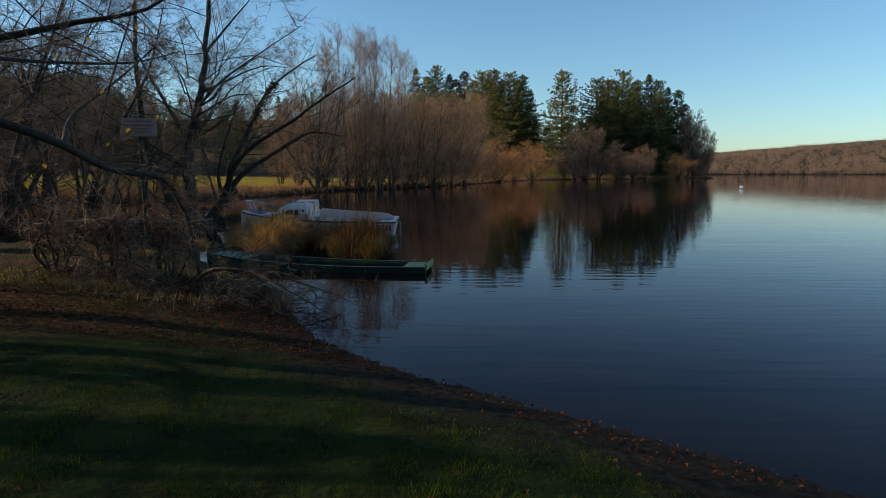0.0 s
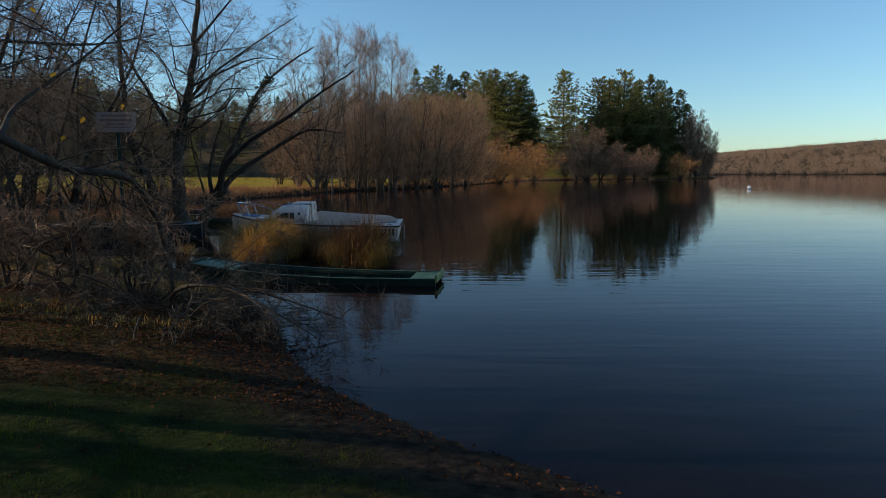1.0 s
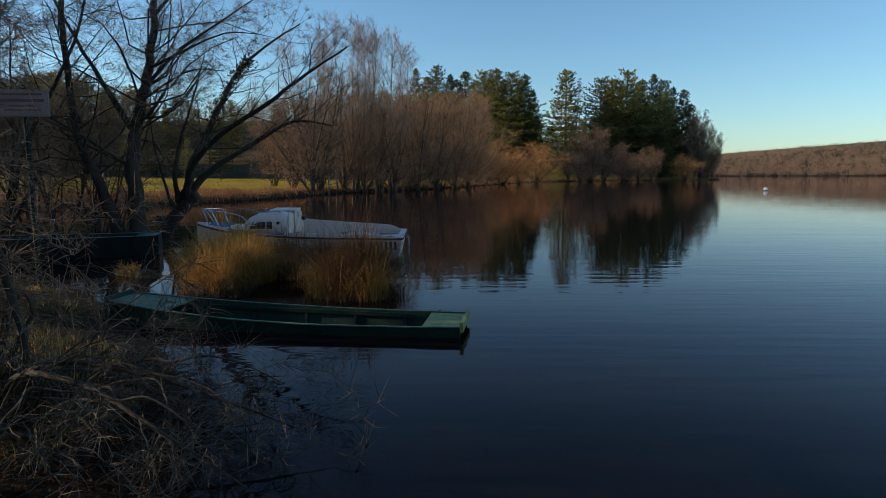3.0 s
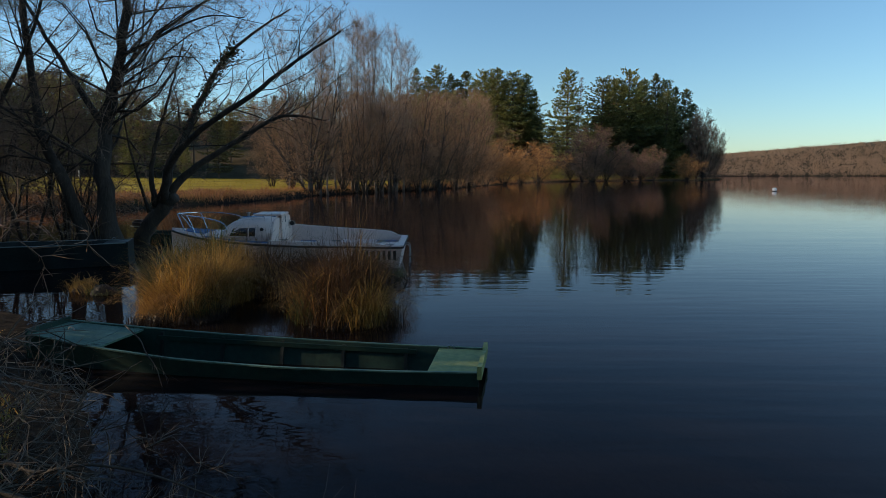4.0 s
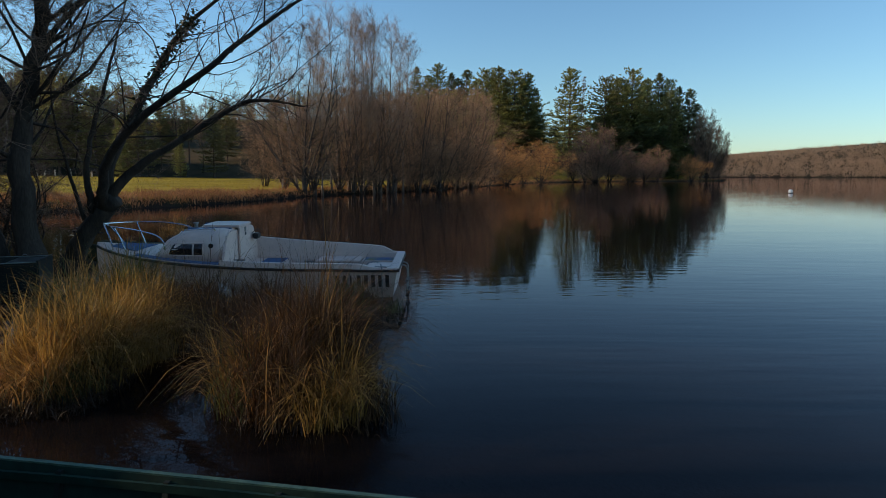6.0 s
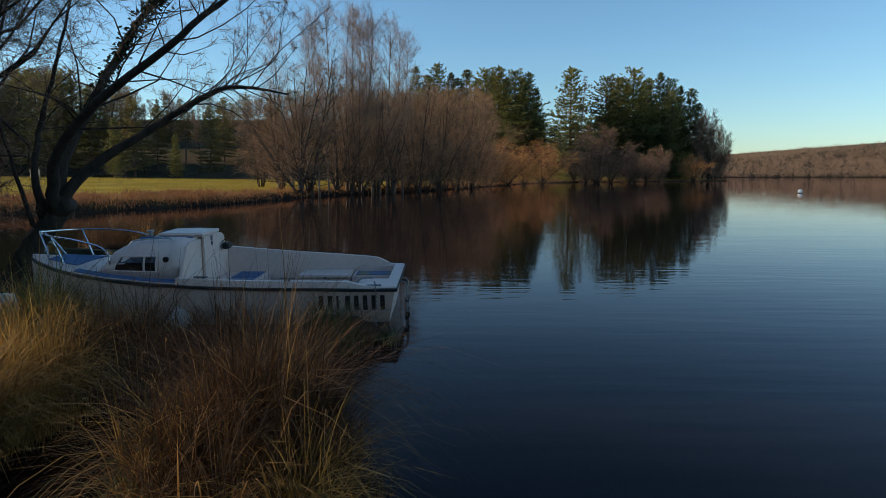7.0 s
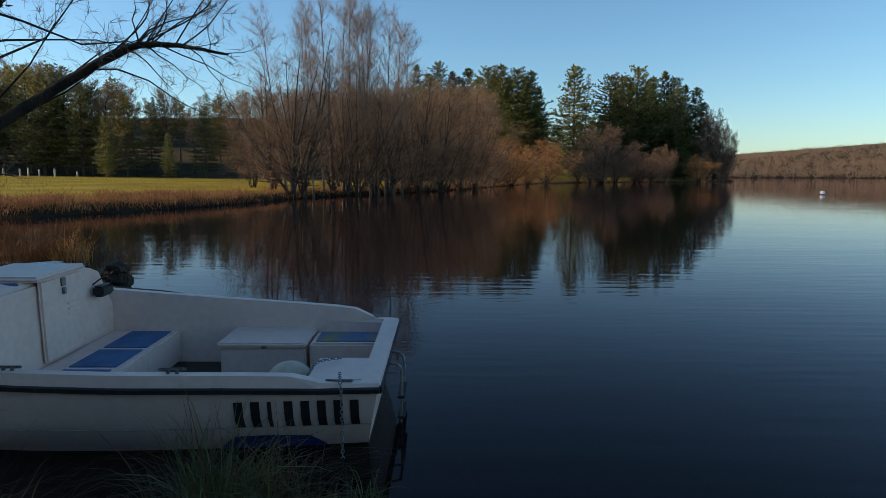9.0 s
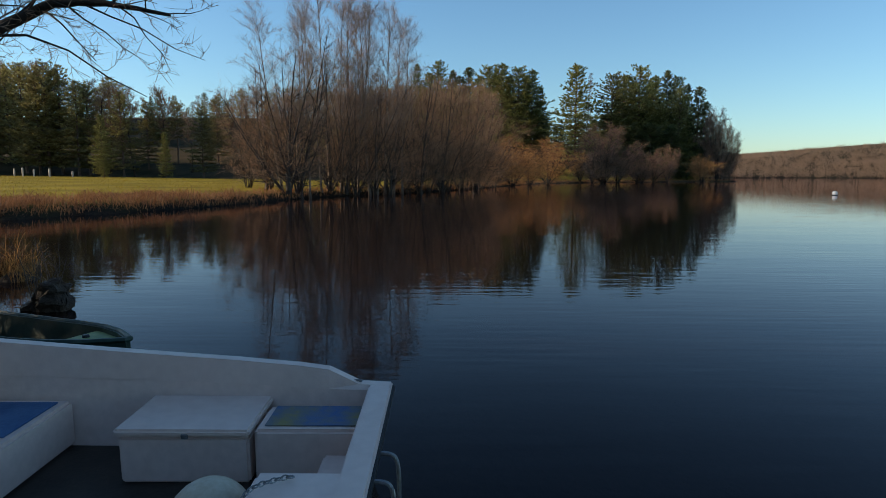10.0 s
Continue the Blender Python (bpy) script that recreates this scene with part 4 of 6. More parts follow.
    for k in range(8):
        u0 = 0.945 - k * 0.112
        wv = lambda u, z: (wat(u) * 0.80 + wlat(u) * 0.2) * ((z - 0) / (hat(u) * 0.55)) + wlat(u) * (1 - z / (hat(u) * 0.55)) if z < hat(u) * 0.55 else \
            (wat(u) * 0.80 + wlat(u) * 0.2) + (wat(u) * 0.2 - wlat(u) * 0.2) * (z - hat(u) * 0.55) / (hat(u) * 0.45)
        wide = 0.026 if k == 2 else 0.058
        rr = []
        for u in (u0 - wide, u0):
            zk = hat(u) * 0.55
            rr.append([(u, wv(u, 0.205) - 0.01, 0.205), (u, wv(u, 0.205) + 0.007, 0.205), (u, wv(u, zk) + 0.009, zk), (u, wv(u, 0.41) + 0.007, 0.41), (u, wv(u, 0.41) - 0.01, 0.41)])
        part("bar", loft(rr), M_LETTER, marks)
    part("keel_patch", loft([[(u, wlat(u) + 0.8 * (wat(u) - wlat(u)) * zt / (0.55 * hat(u)) + 0.008, zt), (u, wlat(u) + 0.010, 0.0), (u, wlat(u) * 0.8, -0.09), (u, wlat(u) * 0.78, -0.08)] for u, zt in ((0.36, 0.03), (0.46, 0.11), (0.7, 0.125), (0.98, 0.12), (1.08, 0.03))]), M_BLUEKEEL, ob, "blue bottom paint showing at the waterline")
    return ob


BOAT_M = pose(-0.785, 19.86, 0.02, -1.8, 0, 180.6)
cabin_boat(BOAT_M)


def ball_float(m):
    ob = thing("ball_float", m, "aged cream plastic ball float lying in the cockpit", "float")
    bm = bmesh.new()
    bmesh.ops.create_uvsphere(bm, u_segments=20, v_segments=14, radius=0.178)
    part("shell", bm, M_BALL, ob, smooth=True)
    bm = bmesh.new()
    bmesh.ops.create_cone(bm, cap_ends=True, segments=10, radius1=0.045, radius2=0.03, depth=0.06, matrix=Matrix.Translation((-0.16, 0, 0.05)) @ pose(0, 0, 0, 0, 90, 0))
    part("eye", bm, M_BALL, ob)
    return ob


ball_float(BOAT_M @ pose(0.71, 0.34, 0.30) @ Matrix.Scale(1.1, 4))


def fender(m, drop):
    ob = thing("fender", m, "white inflated boat fender hanging on a rope", "fender")
    prof = [(0.0, -0.20), (0.06, -0.195), (0.115, -0.15), (0.14, -0.06), (0.14, 0.05), (0.11, 0.13), (0.05, 0.175), (0.03, 0.21), (0.0, 0.215)]
    rings = [[(r * math.cos(a), r * math.sin(a), z) for a in np.linspace(0, 2 * math.pi, 17)[:-1]] for r, z in prof]
    part("body", loft(rings), M_FENDER, ob, smooth=True)
    part("rope", pipe([(0, 0, 0.2), (0.005, -0.02, 0.35), (-0.10, -0.06, drop)], 0.009, 6), M_ROPE, ob)
    return ob


fender(BOAT_M @ pose(2.68, 1.08, 0.13, 4, 16, 0) @ Matrix.Scale(0.86, 4), 0.52)


def chain(ctrl, label, link=0.042):
    """Separate links along a path, every second one turned."""
    ob = thing("mooring_chain", Matrix.Translation(ctrl[0]), label, "chain")
    o = Vector(ctrl[0])
    pts = [Vector(p) - o for p in smooth_path(ctrl, 12)]
    vs, fs = [], []
    ring = [Vector((math.cos(a) * link * 0.62, math.sin(a) * link * 0.36, 0)) for a in np.linspace(0, 2 * math.pi, 11)]
    tube(vs, fs, ring, [link * 0.13] * len(ring), 5, cap=False)
    me = mesh_of("link", vs, fs, M_STEEL)
    acc, k = 0.0, 0
    for i in range(len(pts) - 1):
        seg = (pts[i + 1] - pts[i]).length
        while acc < seg:
            p = pts[i].lerp(pts[i + 1], acc / seg)
            q = (pts[i + 1] - pts[i]).to_track_quat('X', 'Z').to_matrix().to_4x4()
            l_ = new("link", me)
            l_.parent = ob
            l_.matrix_basis = Matrix.Translation(p) @ q @ pose(0, 0, 0, 90 * (k % 2), 0, 0)
            acc += link * 0.92
            k += 1
        acc -= seg
    return ob


bp = lambda u, v, z: tuple(BOAT_M @ Vector((u, v, z)))
chain([bp(0.24, 0.80, 0.57), bp(0.22, 0.90, 0.54), bp(0.21, 0.925, 0.42), bp(0.21, 0.93, 0.1), bp(0.2, 0.94, -0.25)], "grey galvanised mooring chain over the boat's side", 0.028)
chain([bp(0.50, 0.62, 0.50), bp(0.46, 0.50, 0.545), bp(0.36, 0.40, 0.54), bp(0.30, 0.36, 0.53)], "short dark chain lying on the corner locker", 0.030)


# ---------------------------------------------------------------- sign, buoy, small things
def notice(m):
    ob = thing("notice_sign", m, "faded pinkish notice board on a dark post at the water's edge", "sign")
    part("post", pipe([(0, 0, -0.5), (0.0, 0, 1.5), (-0.01, 0, 3.3)], 0.042, 8), M_POST, ob, "dark green post")
    bd = part("board", boxed(-0.44, 0.44, -0.075, -0.045, 2.83, 3.28, 0.014, 2), M_SIGN, ob, "faded pale board with rounded corners")
    for z, w, h in ((3.20, 0.33, 0.035), (3.10, 0.36, 0.05), (3.01, 0.22, 0.03), (2.94, 0.30, 0.022)):
        part("print_bar", boxed(-w, w, -0.079, -0.0745, z - h / 2, z + h / 2), M_SIGNBAR, bd)
    return ob


notice(pose(-6.78, 14.9, ground_z(-6.78, 14.9) + 0.10, 0, 0, 4))


def buoy(m):
    ob = thing("mooring_buoy", m, "white mooring buoy with a dark base floating on the lake", "buoy")
    prof = [(0.0, -0.25), (0.22, -0.22), (0.30, -0.02), (0.30, 0.30), (0.26, 0.42), (0.10, 0.50), (0.0, 0.51)]
    part("body", loft([[(r * math.cos(a), r * math.sin(a), z) for a in np.linspace(0, 2 * math.pi, 17)[:-1]] for r, z in prof]), M_BUOY, ob, smooth=True)
    part("ring", pipe([(-0.05, 0, 0.48), (-0.05, 0, 0.58), (0.05, 0, 0.58), (0.05, 0, 0.48)], 0.015, 6), M_STEEL, ob)
    part("foot", loft([[(r * math.cos(a), r * math.sin(a), z) for a in np.linspace(0, 2 * math.pi, 17)[:-1]] for r, z in ((0.31, -0.06), (0.33, -0.03), (0.33, 0.05), (0.31, 0.08))]), M_BLACK, ob)
    return ob


buoy(pose(39.4, 80.9, 0) @ Matrix.Diagonal((0.8, 0.8, 0.85, 1)))


# ---------------------------------------------------------------- reeds and grass by the boats
RNG = random.Random(7)


def clump(name, label, patches, seed, wide=0.0058):
    """patches: (cx, cy, rx, ry, count, material, h0, h1, bend, lean)."""
    rng = random.Random(seed)
    cx, cy = patches[0][0], patches[0][1]
    ob = thing(name, Matrix.Translation((cx, cy, 0)), label, "reeds", "reed tussocks")
    bm = bmesh.new()
    for px, py, rx, ry, *_ in patches[:2]:
        bmesh.ops.create_icosphere(bm, subdivisions=3, radius=1, matrix=Matrix.Translation((px - cx, py - cy, -0.02)) @ Matrix.Diagonal((rx * 0.85, ry * 0.85, 0.16, 1)))
    for v in bm.verts:
        v.co += Vector(noise.noise_vector(v.co * 4)) * 0.08
    part("root_mound", bm, M_MUD, ob, "dark muddy root mound")
    for px, py, rx, ry, count, material, h0, h1, bend, lean in patches:
        spots = []
        for _ in range(count // 8):
            a, r = rng.random() * 6.283, rng.random() ** 0.6
            tuft = 1 - 0.42 * r * r
            x, y = px + rx * r * math.cos(a), py + ry * r * math.sin(a)
            k = tuft * (0.80 + 0.60 * noise.noise(Vector((x * 2.6, y * 2.6, 3))))
            spots.append((x - cx, y - cy, -0.03, k))
        tagged(blades(rng, spots, material, "leaf_mass", ob, (h0 * 0.6, h1 * 1.36), wide * (0.8 if material == M_RUSH else 1.0), bend * 1.6, lean, 6, 11, 0.05), kind="stuff")
    return ob


clump("reed_tussock", "golden dry reed tussock standing in the shallows",
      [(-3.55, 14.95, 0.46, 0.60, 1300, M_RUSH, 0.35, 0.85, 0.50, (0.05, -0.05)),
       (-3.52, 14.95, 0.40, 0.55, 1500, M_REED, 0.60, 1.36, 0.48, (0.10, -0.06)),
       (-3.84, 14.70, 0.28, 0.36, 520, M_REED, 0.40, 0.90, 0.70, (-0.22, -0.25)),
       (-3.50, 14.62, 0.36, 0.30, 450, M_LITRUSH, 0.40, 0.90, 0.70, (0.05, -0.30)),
       (-3.40, 14.75, 0.30, 0.38, 700, M_SEDGE, 0.3, 0.65, 0.5, (0.0, -0.2)),
       (-3.22, 15.2, 0.24, 0.42, 650, M_REED, 0.5, 1.05, 0.55, (0.14, 0)),
       (-3.30, 15.75, 0.36, 0.35, 1300, M_REED, 0.85, 1.32, 0.38, (0.06, 0)),
       # short dark skirt that paints the shade at the tussock's foot
       (-3.55, 14.72, 0.66, 0.72, 2200, M_SHADERUSH, 0.15, 0.34, 0.6, (0, -0.1))], 11)
clump("reed_tussock", "brown rush tussock with drooping golden leaves in shallow water",
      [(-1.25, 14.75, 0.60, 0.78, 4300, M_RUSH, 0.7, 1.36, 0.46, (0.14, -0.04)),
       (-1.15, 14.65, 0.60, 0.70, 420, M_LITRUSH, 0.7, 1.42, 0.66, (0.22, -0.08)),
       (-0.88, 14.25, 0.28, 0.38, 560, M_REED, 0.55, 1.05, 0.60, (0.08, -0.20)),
       (-1.60, 14.6, 0.32, 0.45, 380, M_SEDGE, 0.4, 0.95, 0.45, (-0.05, -0.05)),
       (-1.70, 14.7, 0.26, 0.45, 420, M_REED, 0.5, 1.15, 0.6, (-0.16, -0.12)),
       (-0.55, 14.3, 0.22, 0.45, 260, M_RUSH, 0.25, 0.60, 0.5, (0.04, 0)),
       (-1.5, 15.5, 0.5, 0.6, 900, M_RUSH, 0.5, 1.05, 0.45, (0, 0)),
       (-1.20, 14.60, 0.68, 0.76, 2200, M_SHADERUSH, 0.20, 0.42, 0.5, (0, -0.1))], 12)
clump("reed_bed", "matted brown reeds with golden blades beside the white boat",
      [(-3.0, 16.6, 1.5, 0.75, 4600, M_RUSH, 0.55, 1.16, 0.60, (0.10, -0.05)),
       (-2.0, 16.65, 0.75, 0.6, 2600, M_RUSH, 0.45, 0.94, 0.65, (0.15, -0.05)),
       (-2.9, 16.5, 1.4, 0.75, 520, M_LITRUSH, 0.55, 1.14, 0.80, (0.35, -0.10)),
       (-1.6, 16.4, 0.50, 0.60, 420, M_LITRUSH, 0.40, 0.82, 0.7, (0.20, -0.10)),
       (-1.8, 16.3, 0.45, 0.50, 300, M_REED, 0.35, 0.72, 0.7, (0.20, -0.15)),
       (-2.75, 17.05, 0.6, 0.3, 1300, M_RUSH, 0.40, 0.58, 0.5, (0.1, 0)),
       (-3.85, 17.0, 0.38, 0.35, 1100, M_SEDGE, 1.0, 1.50, 0.40, (0.06, 0)),
       (-3.80, 16.95, 0.40, 0.35, 800, M_REED, 1.0, 1.50, 0.48, (0.12, -0.05)),
       (-4.4, 16.8, 0.75, 0.7, 1300, M_SEDGE, 0.6, 1.26, 0.7, (0.10, 0)),
       (-4.2, 16.6, 0.75, 0.7, 900, M_REED, 0.6, 1.32, 0.8, (0.35, 0)),
       (-4.9, 17.6, 0.8, 0.7, 900, M_LITRUSH, 0.5, 1.1, 0.7, (0.05, 0))], 13)
clump("sedge_tuft", "green and straw sedge tuft at the boat's side",
      [(-1.38, 17.85, 0.36, 0.28, 700, M_SEDGE, 0.60, 1.05, 0.55, (-0.05, 0)),
       (-1.35, 17.90, 0.42, 0.28, 420, M_RUSH, 0.70, 1.15, 0.60, (-0.05, 0)),
       (-3.1, 17.9, 0.7, 0.35, 300, M_SEDGE, 0.25, 0.5, 0.8, (0, 0.1)),
       (-0.75, 18.2, 0.18, 0.2, 120, M_SEDGE, 0.2, 0.45, 0.8, (0.1, 0)),
       (-2.6, 17.6, 0.6, 0.3, 160, M_REED, 0.3, 0.6, 0.8, (0.1, 0))], 14)
clump("sedge_tuft", "small golden sedge tuft in front of the black boat",
      [(-6.1, 16.6, 0.25, 0.25, 300, M_REED, 0.25, 0.5, 0.8, (0, 0)), (-5.6, 16.3, 0.3, 0.2, 160, M_SEDGE, 0.15, 0.3, 0.9, (0, 0))], 15)
clump("reed_tussock", "russet reed patch in the channel behind the boats",
      [(-9.3, 28.0, 1.0, 0.7, 1500, M_RUSH, 0.6, 1.2, 0.4, (0, 0)), (-8.4, 27.8, 0.4, 0.4, 300, M_LITRUSH, 0.5, 1.0, 0.5, (0, 0))], 16)


def stump(m):
    ob = thing("tree_stump", m, "dark broken stump with thin bare shoots rising from the water", "stump")
    rng = random.Random(5)
    bm = bmesh.new()
    bmesh.ops.create_icosphere(bm, subdivisions=4, radius=1, matrix=Matrix.Translation((0.06, 0, 0.30)) @ Matrix.Diagonal((0.30, 0.28, 0.50, 1)))
    bmesh.ops.create_icosphere(bm, subdivisions=3, radius=1, matrix=Matrix.Translation((-0.22, 0.02, 0.12)) @ pose(0, 0, 0, 0, -30, 0) @ Matrix.Diagonal((0.32, 0.18, 0.20, 1)))
    for v in bm.verts:
        v.co += Vector(noise.noise_vector(v.co * 4.5)) * 0.13 + Vector(noise.noise_vector(v.co * 13)) * 0.04
    part("stump_body", bm, M_MUD, ob, "wet black broken wood")
    paths = []
    for _ in range(16):
        a = rng.random() * 6.28
        p = Vector((0.2 * math.cos(a) - 0.12, 0.2 * math.sin(a), 0.3))
        q = p + Vector((rng.gauss(-0.05, 0.3), rng.gauss(0, 0.2), 0.6 + 0.9 * rng.random()))
        paths.append(([p, p.lerp(q, 0.5) + Vector((0.05, 0, 0.05)), q], [0.010, 0.007, 0.003]))
        for _k in range(4):
            s = p.lerp(q, 0.3 + 0.6 * rng.random())
            paths.append(([s, s + Vector((rng.gauss(0, 0.15), rng.gauss(0, 0.1), 0.15 + 0.15 * rng.random()))], [0.005, 0.002]))
    for pth in paths:
        part("shoot", tubes_of([pth], 4), M_DEAD, ob)
    return ob


stump(pose(-6.08, 25.3, -0.02) @ Matrix.Diagonal((0.75, 0.75, 0.62, 1)))


# ---------------------------------------------------------------- trees on the near bank
def ivy_on(ob, ctrl, count, spread, seed):
    rng = random.Random(seed)
    pts = smooth_path(ctrl, 8)
    vs, fs = [], []
    for _ in range(count):
        p = pts[rng.randrange(len(pts))] + Vector((rng.gauss(0, spread), rng.gauss(0, spread), rng.gauss(0, spread)))
        w = Vector((rng.gauss(0, 1), rng.gauss(0, 1), rng.gauss(-0.3, 0.6))).normalized()
        cards(vs, fs, p, w, w.cross(Vector((0.2, 0.4, 1))).normalized(), 0.07 + 0.05 * rng.random(), 0.035)
    return part("ivy", (vs, fs), M_IVY, ob, "dark green ivy leaves")


lt_o = Vector((-8.3, 22.7, ground_z(-8.3, 22.7)))
rel = lambda *pts: [tuple(Vector(p) - lt_o) for p in pts]
rsh = random.Random(19)
low_limb = smooth_path(rel((-6.9, 22.7, 2.0), (-5.9, 22.9, 2.72), (-4.6, 23.05, 3.50), (-3.9, 23.0, 3.60), (-3.1, 22.9, 3.46)), 8)
mid_limb = smooth_path(rel((-6.2, 21.6, 2.95), (-4.4, 20.8, 3.88), (-3.3, 20.6, 4.60)), 8)
long_shoots = []
for k in range(15):
    src = low_limb if k < 10 else mid_limb
    p = src[int((0.35 + 0.65 * rsh.random()) * (len(src) - 1))]
    way = Vector((rsh.uniform(0.15, 1.1), rsh.gauss(0, 0.35), rsh.uniform(0.45, 1.0))).normalized() * rsh.uniform(0.9, 2.3)
    side = Vector((rsh.gauss(0, 0.22), rsh.gauss(0, 0.2), rsh.gauss(0, 0.15)))
    long_shoots.append(([tuple(p), tuple(p + way * 0.35 + side), tuple(p + way * 0.7 + side * 0.5), tuple(p + way)], rsh.uniform(0.009, 0.016), 0.003))
lean_tree = bare_tree("leaning_tree", Matrix.Translation(lt_o),
    [(rel((-8.35, 22.75, 0.0), (-8.0, 22.6, 0.55), (-7.5, 22.6, 1.15), (-7.2, 22.5, 1.45)), 0.23, 0.17),
     (rel((-7.45, 22.55, 1.3), (-6.9, 22.7, 2.0), (-5.9, 22.9, 2.72), (-4.6, 23.05, 3.50), (-3.9, 23.0, 3.60), (-3.1, 22.9, 3.46)), 0.13, 0.016),
     (rel((-7.4, 22.5, 1.3), (-7.1, 22.1, 2.1), (-6.2, 21.6, 2.95), (-4.4, 20.8, 3.88), (-3.3, 20.6, 4.60), (-2.2, 20.5, 5.25)), 0.13, 0.02),
     (rel((-7.55, 22.6, 1.2), (-7.3, 22.75, 2.3), (-7.0, 23.1, 3.2), (-6.6, 23.6, 4.35), (-6.2, 24.0, 5.25), (-5.4, 24.1, 6.0), (-4.3, 24.2, 6.7)), 0.15, 0.02),
     (rel((-7.7, 22.6, 1.15), (-7.75, 22.5, 2.0), (-7.45, 22.5, 3.2), (-7.0, 22.4, 4.3), (-6.6, 22.4, 5.6)), 0.09, 0.012),
     (rel((-7.9, 22.6, 1.0), (-8.15, 22.5, 2.2), (-8.3, 22.4, 3.4), (-8.2, 22.3, 4.6)), 0.05, 0.008)] + long_shoots,
    21, "dark bare tree leaning over the water with ivy on one limb", levels=3, density=4.6, spread=0.80, ratio=0.34, up=0.12, jag=0.26, min_r=0.0036, start=0.25, fine=3, fine_len=0.085, thin=0.20, wild=0.7)
ivy_on(lean_tree, rel((-7.0, 23.1, 3.2), (-6.6, 23.6, 4.35), (-6.2, 24.0, 5.25), (-5.9, 24.05, 5.6)), 900, 0.085, 3)

tt_o = Vector((-8.5, 21.45, ground_z(-8.5, 21.45)))
rel2 = lambda *pts: [tuple(Vector(p) - tt_o) for p in pts]
bare_tree("twin_trunk_tree", Matrix.Translation(tt_o),
    [(rel2((-8.35, 21.4, 0.0), (-8.38, 21.44, 1.7), (-8.45, 21.7, 3.1), (-8.1, 21.7, 4.4), (-7.8, 21.65, 5.7), (-7.5, 21.7, 8.0), (-7.2, 21.6, 11.5)), 0.25, 0.05),
     (rel2((-8.75, 21.35, 0.0), (-9.3, 21.3, 1.8), (-9.9, 21.4, 3.3), (-10.05, 21.4, 6.3), (-9.8, 21.5, 10.5)), 0.19, 0.04),
     (rel2((-8.45, 21.7, 3.2), (-9.0, 21.5, 4.3), (-9.6, 21.2, 5.6), (-10.4, 21.0, 7.4)), 0.10, 0.02),
     (rel2((-8.1, 21.7, 4.4), (-7.2, 21.9, 5.4), (-5.9, 22.2, 6.4), (-4.4, 22.4, 7.4)), 0.06, 0.01),
     (rel2((-8.0, 21.7, 4.9), (-6.9, 21.4, 5.3), (-5.6, 21.2, 5.75), (-4.6, 21.1, 5.7)), 0.048, 0.008),
     (rel2((-8.25, 21.7, 4.0), (-7.4, 21.3, 4.4), (-6.4, 20.9, 4.75), (-5.5, 20.7, 4.7)), 0.042, 0.008),
     (rel2((-7.7, 21.65, 6.3), (-6.6, 21.8, 7.6), (-5.4, 21.7, 8.8)), 0.055, 0.01)],
    22, "tall dark bare tree with two trunks on the spit", levels=3, density=5.8, spread=1.05, ratio=0.40, up=0.04, jag=0.26, min_r=0.0040, start=0.22, fine=4, fine_len=0.12, thin=0.20, wild=0.7)

# thicket on the bank
def shrub(x, y, h, n, seed, label, lean=(0, 0), rad=0.07, dens=3.1, group="bank thicket", kind_name="thicket_tree", levels=3, near=True):
    rng = random.Random(seed)
    limbs = []
    for k in range(n):
        a = 6.283 * k / n + rng.gauss(0, 0.4)
        s = 0.18 + 0.25 * rng.random()
        e = Vector((math.cos(a) * s + lean[0], math.sin(a) * s + lean[1], 1)) * h * (0.75 + 0.4 * rng.random())
        c = Vector((math.cos(a) * 0.12, math.sin(a) * 0.12, -0.1))
        limbs.append(([c, c.lerp(e, 0.33) + Vector((rng.gauss(0, .12), rng.gauss(0, .12), 0.1)), c.lerp(e, 0.66) + Vector((rng.gauss(0, .2), rng.gauss(0, .2), 0.1)), e], rad * (0.7 + 0.6 * rng.random()), 0.012))
    return bare_tree(kind_name, pose(x, y, ground_z(x, y), 0, 0, 0), limbs, seed, label, "tree", levels=levels, density=dens, spread=1.0, ratio=0.42, up=0.02, min_r=0.005, group=group, start=0.10, near=near, jag=0.22, fine=5 if near else 3, fine_len=0.18)


shrub(-9.3, 12.5, 7.5, 4, 31, "tangled bare alder with several dark stems on the bank", (0.10, 0), 0.10)
shrub(-11.9, 12.6, 8.5, 5, 32, "tangled bare alder with several dark stems on the bank", (0.05, 0), 0.11)
shrub(-13.2, 18.6, 8.0, 5, 33, "tangled bare alder with several dark stems on the bank", (0.15, 0.05), 0.10)
shrub(-7.4, 12.4, 4.6, 4, 34, "low bare bush with thin dark stems on the bank", (0.15, 0.0), 0.045)
shrub(-12.6, 21.9, 7.0, 4, 35, "tangled bare alder with several dark stems on the spit", (0.25, 0.02), 0.09)
shrub(-15.5, 23.6, 8.0, 5, 37, "tangled bare alder with several dark stems on the spit", (0.05, 0), 0.10)
shrub(-8.7, 8.1, 6.5, 3, 38, "tangled bare alder with several dark stems on the bank", (0.15, 0), 0.08)

# the first two stand out of view, added to shade the reed bed
for tx, ty, th, ts in ((-15.7, 19.6, 6.5, 82), (-14.6, 17.2, 6.5, 81), (-16.5, 21.0, 7.0, 84), (-10.4, 23.0, 3.5, 85), (-14.6, 22.7, 5.5, 83), (-11.2, 22.5, 4.0, 86), (-17.2, 24.0, 7.0, 80), (-18.5, 25.5, 7.0, 87)):
    shrub(tx, ty, th, 6, ts, "dense brown thicket of thin bare stems on the bank", (0.08, 0), 0.04, near=False)

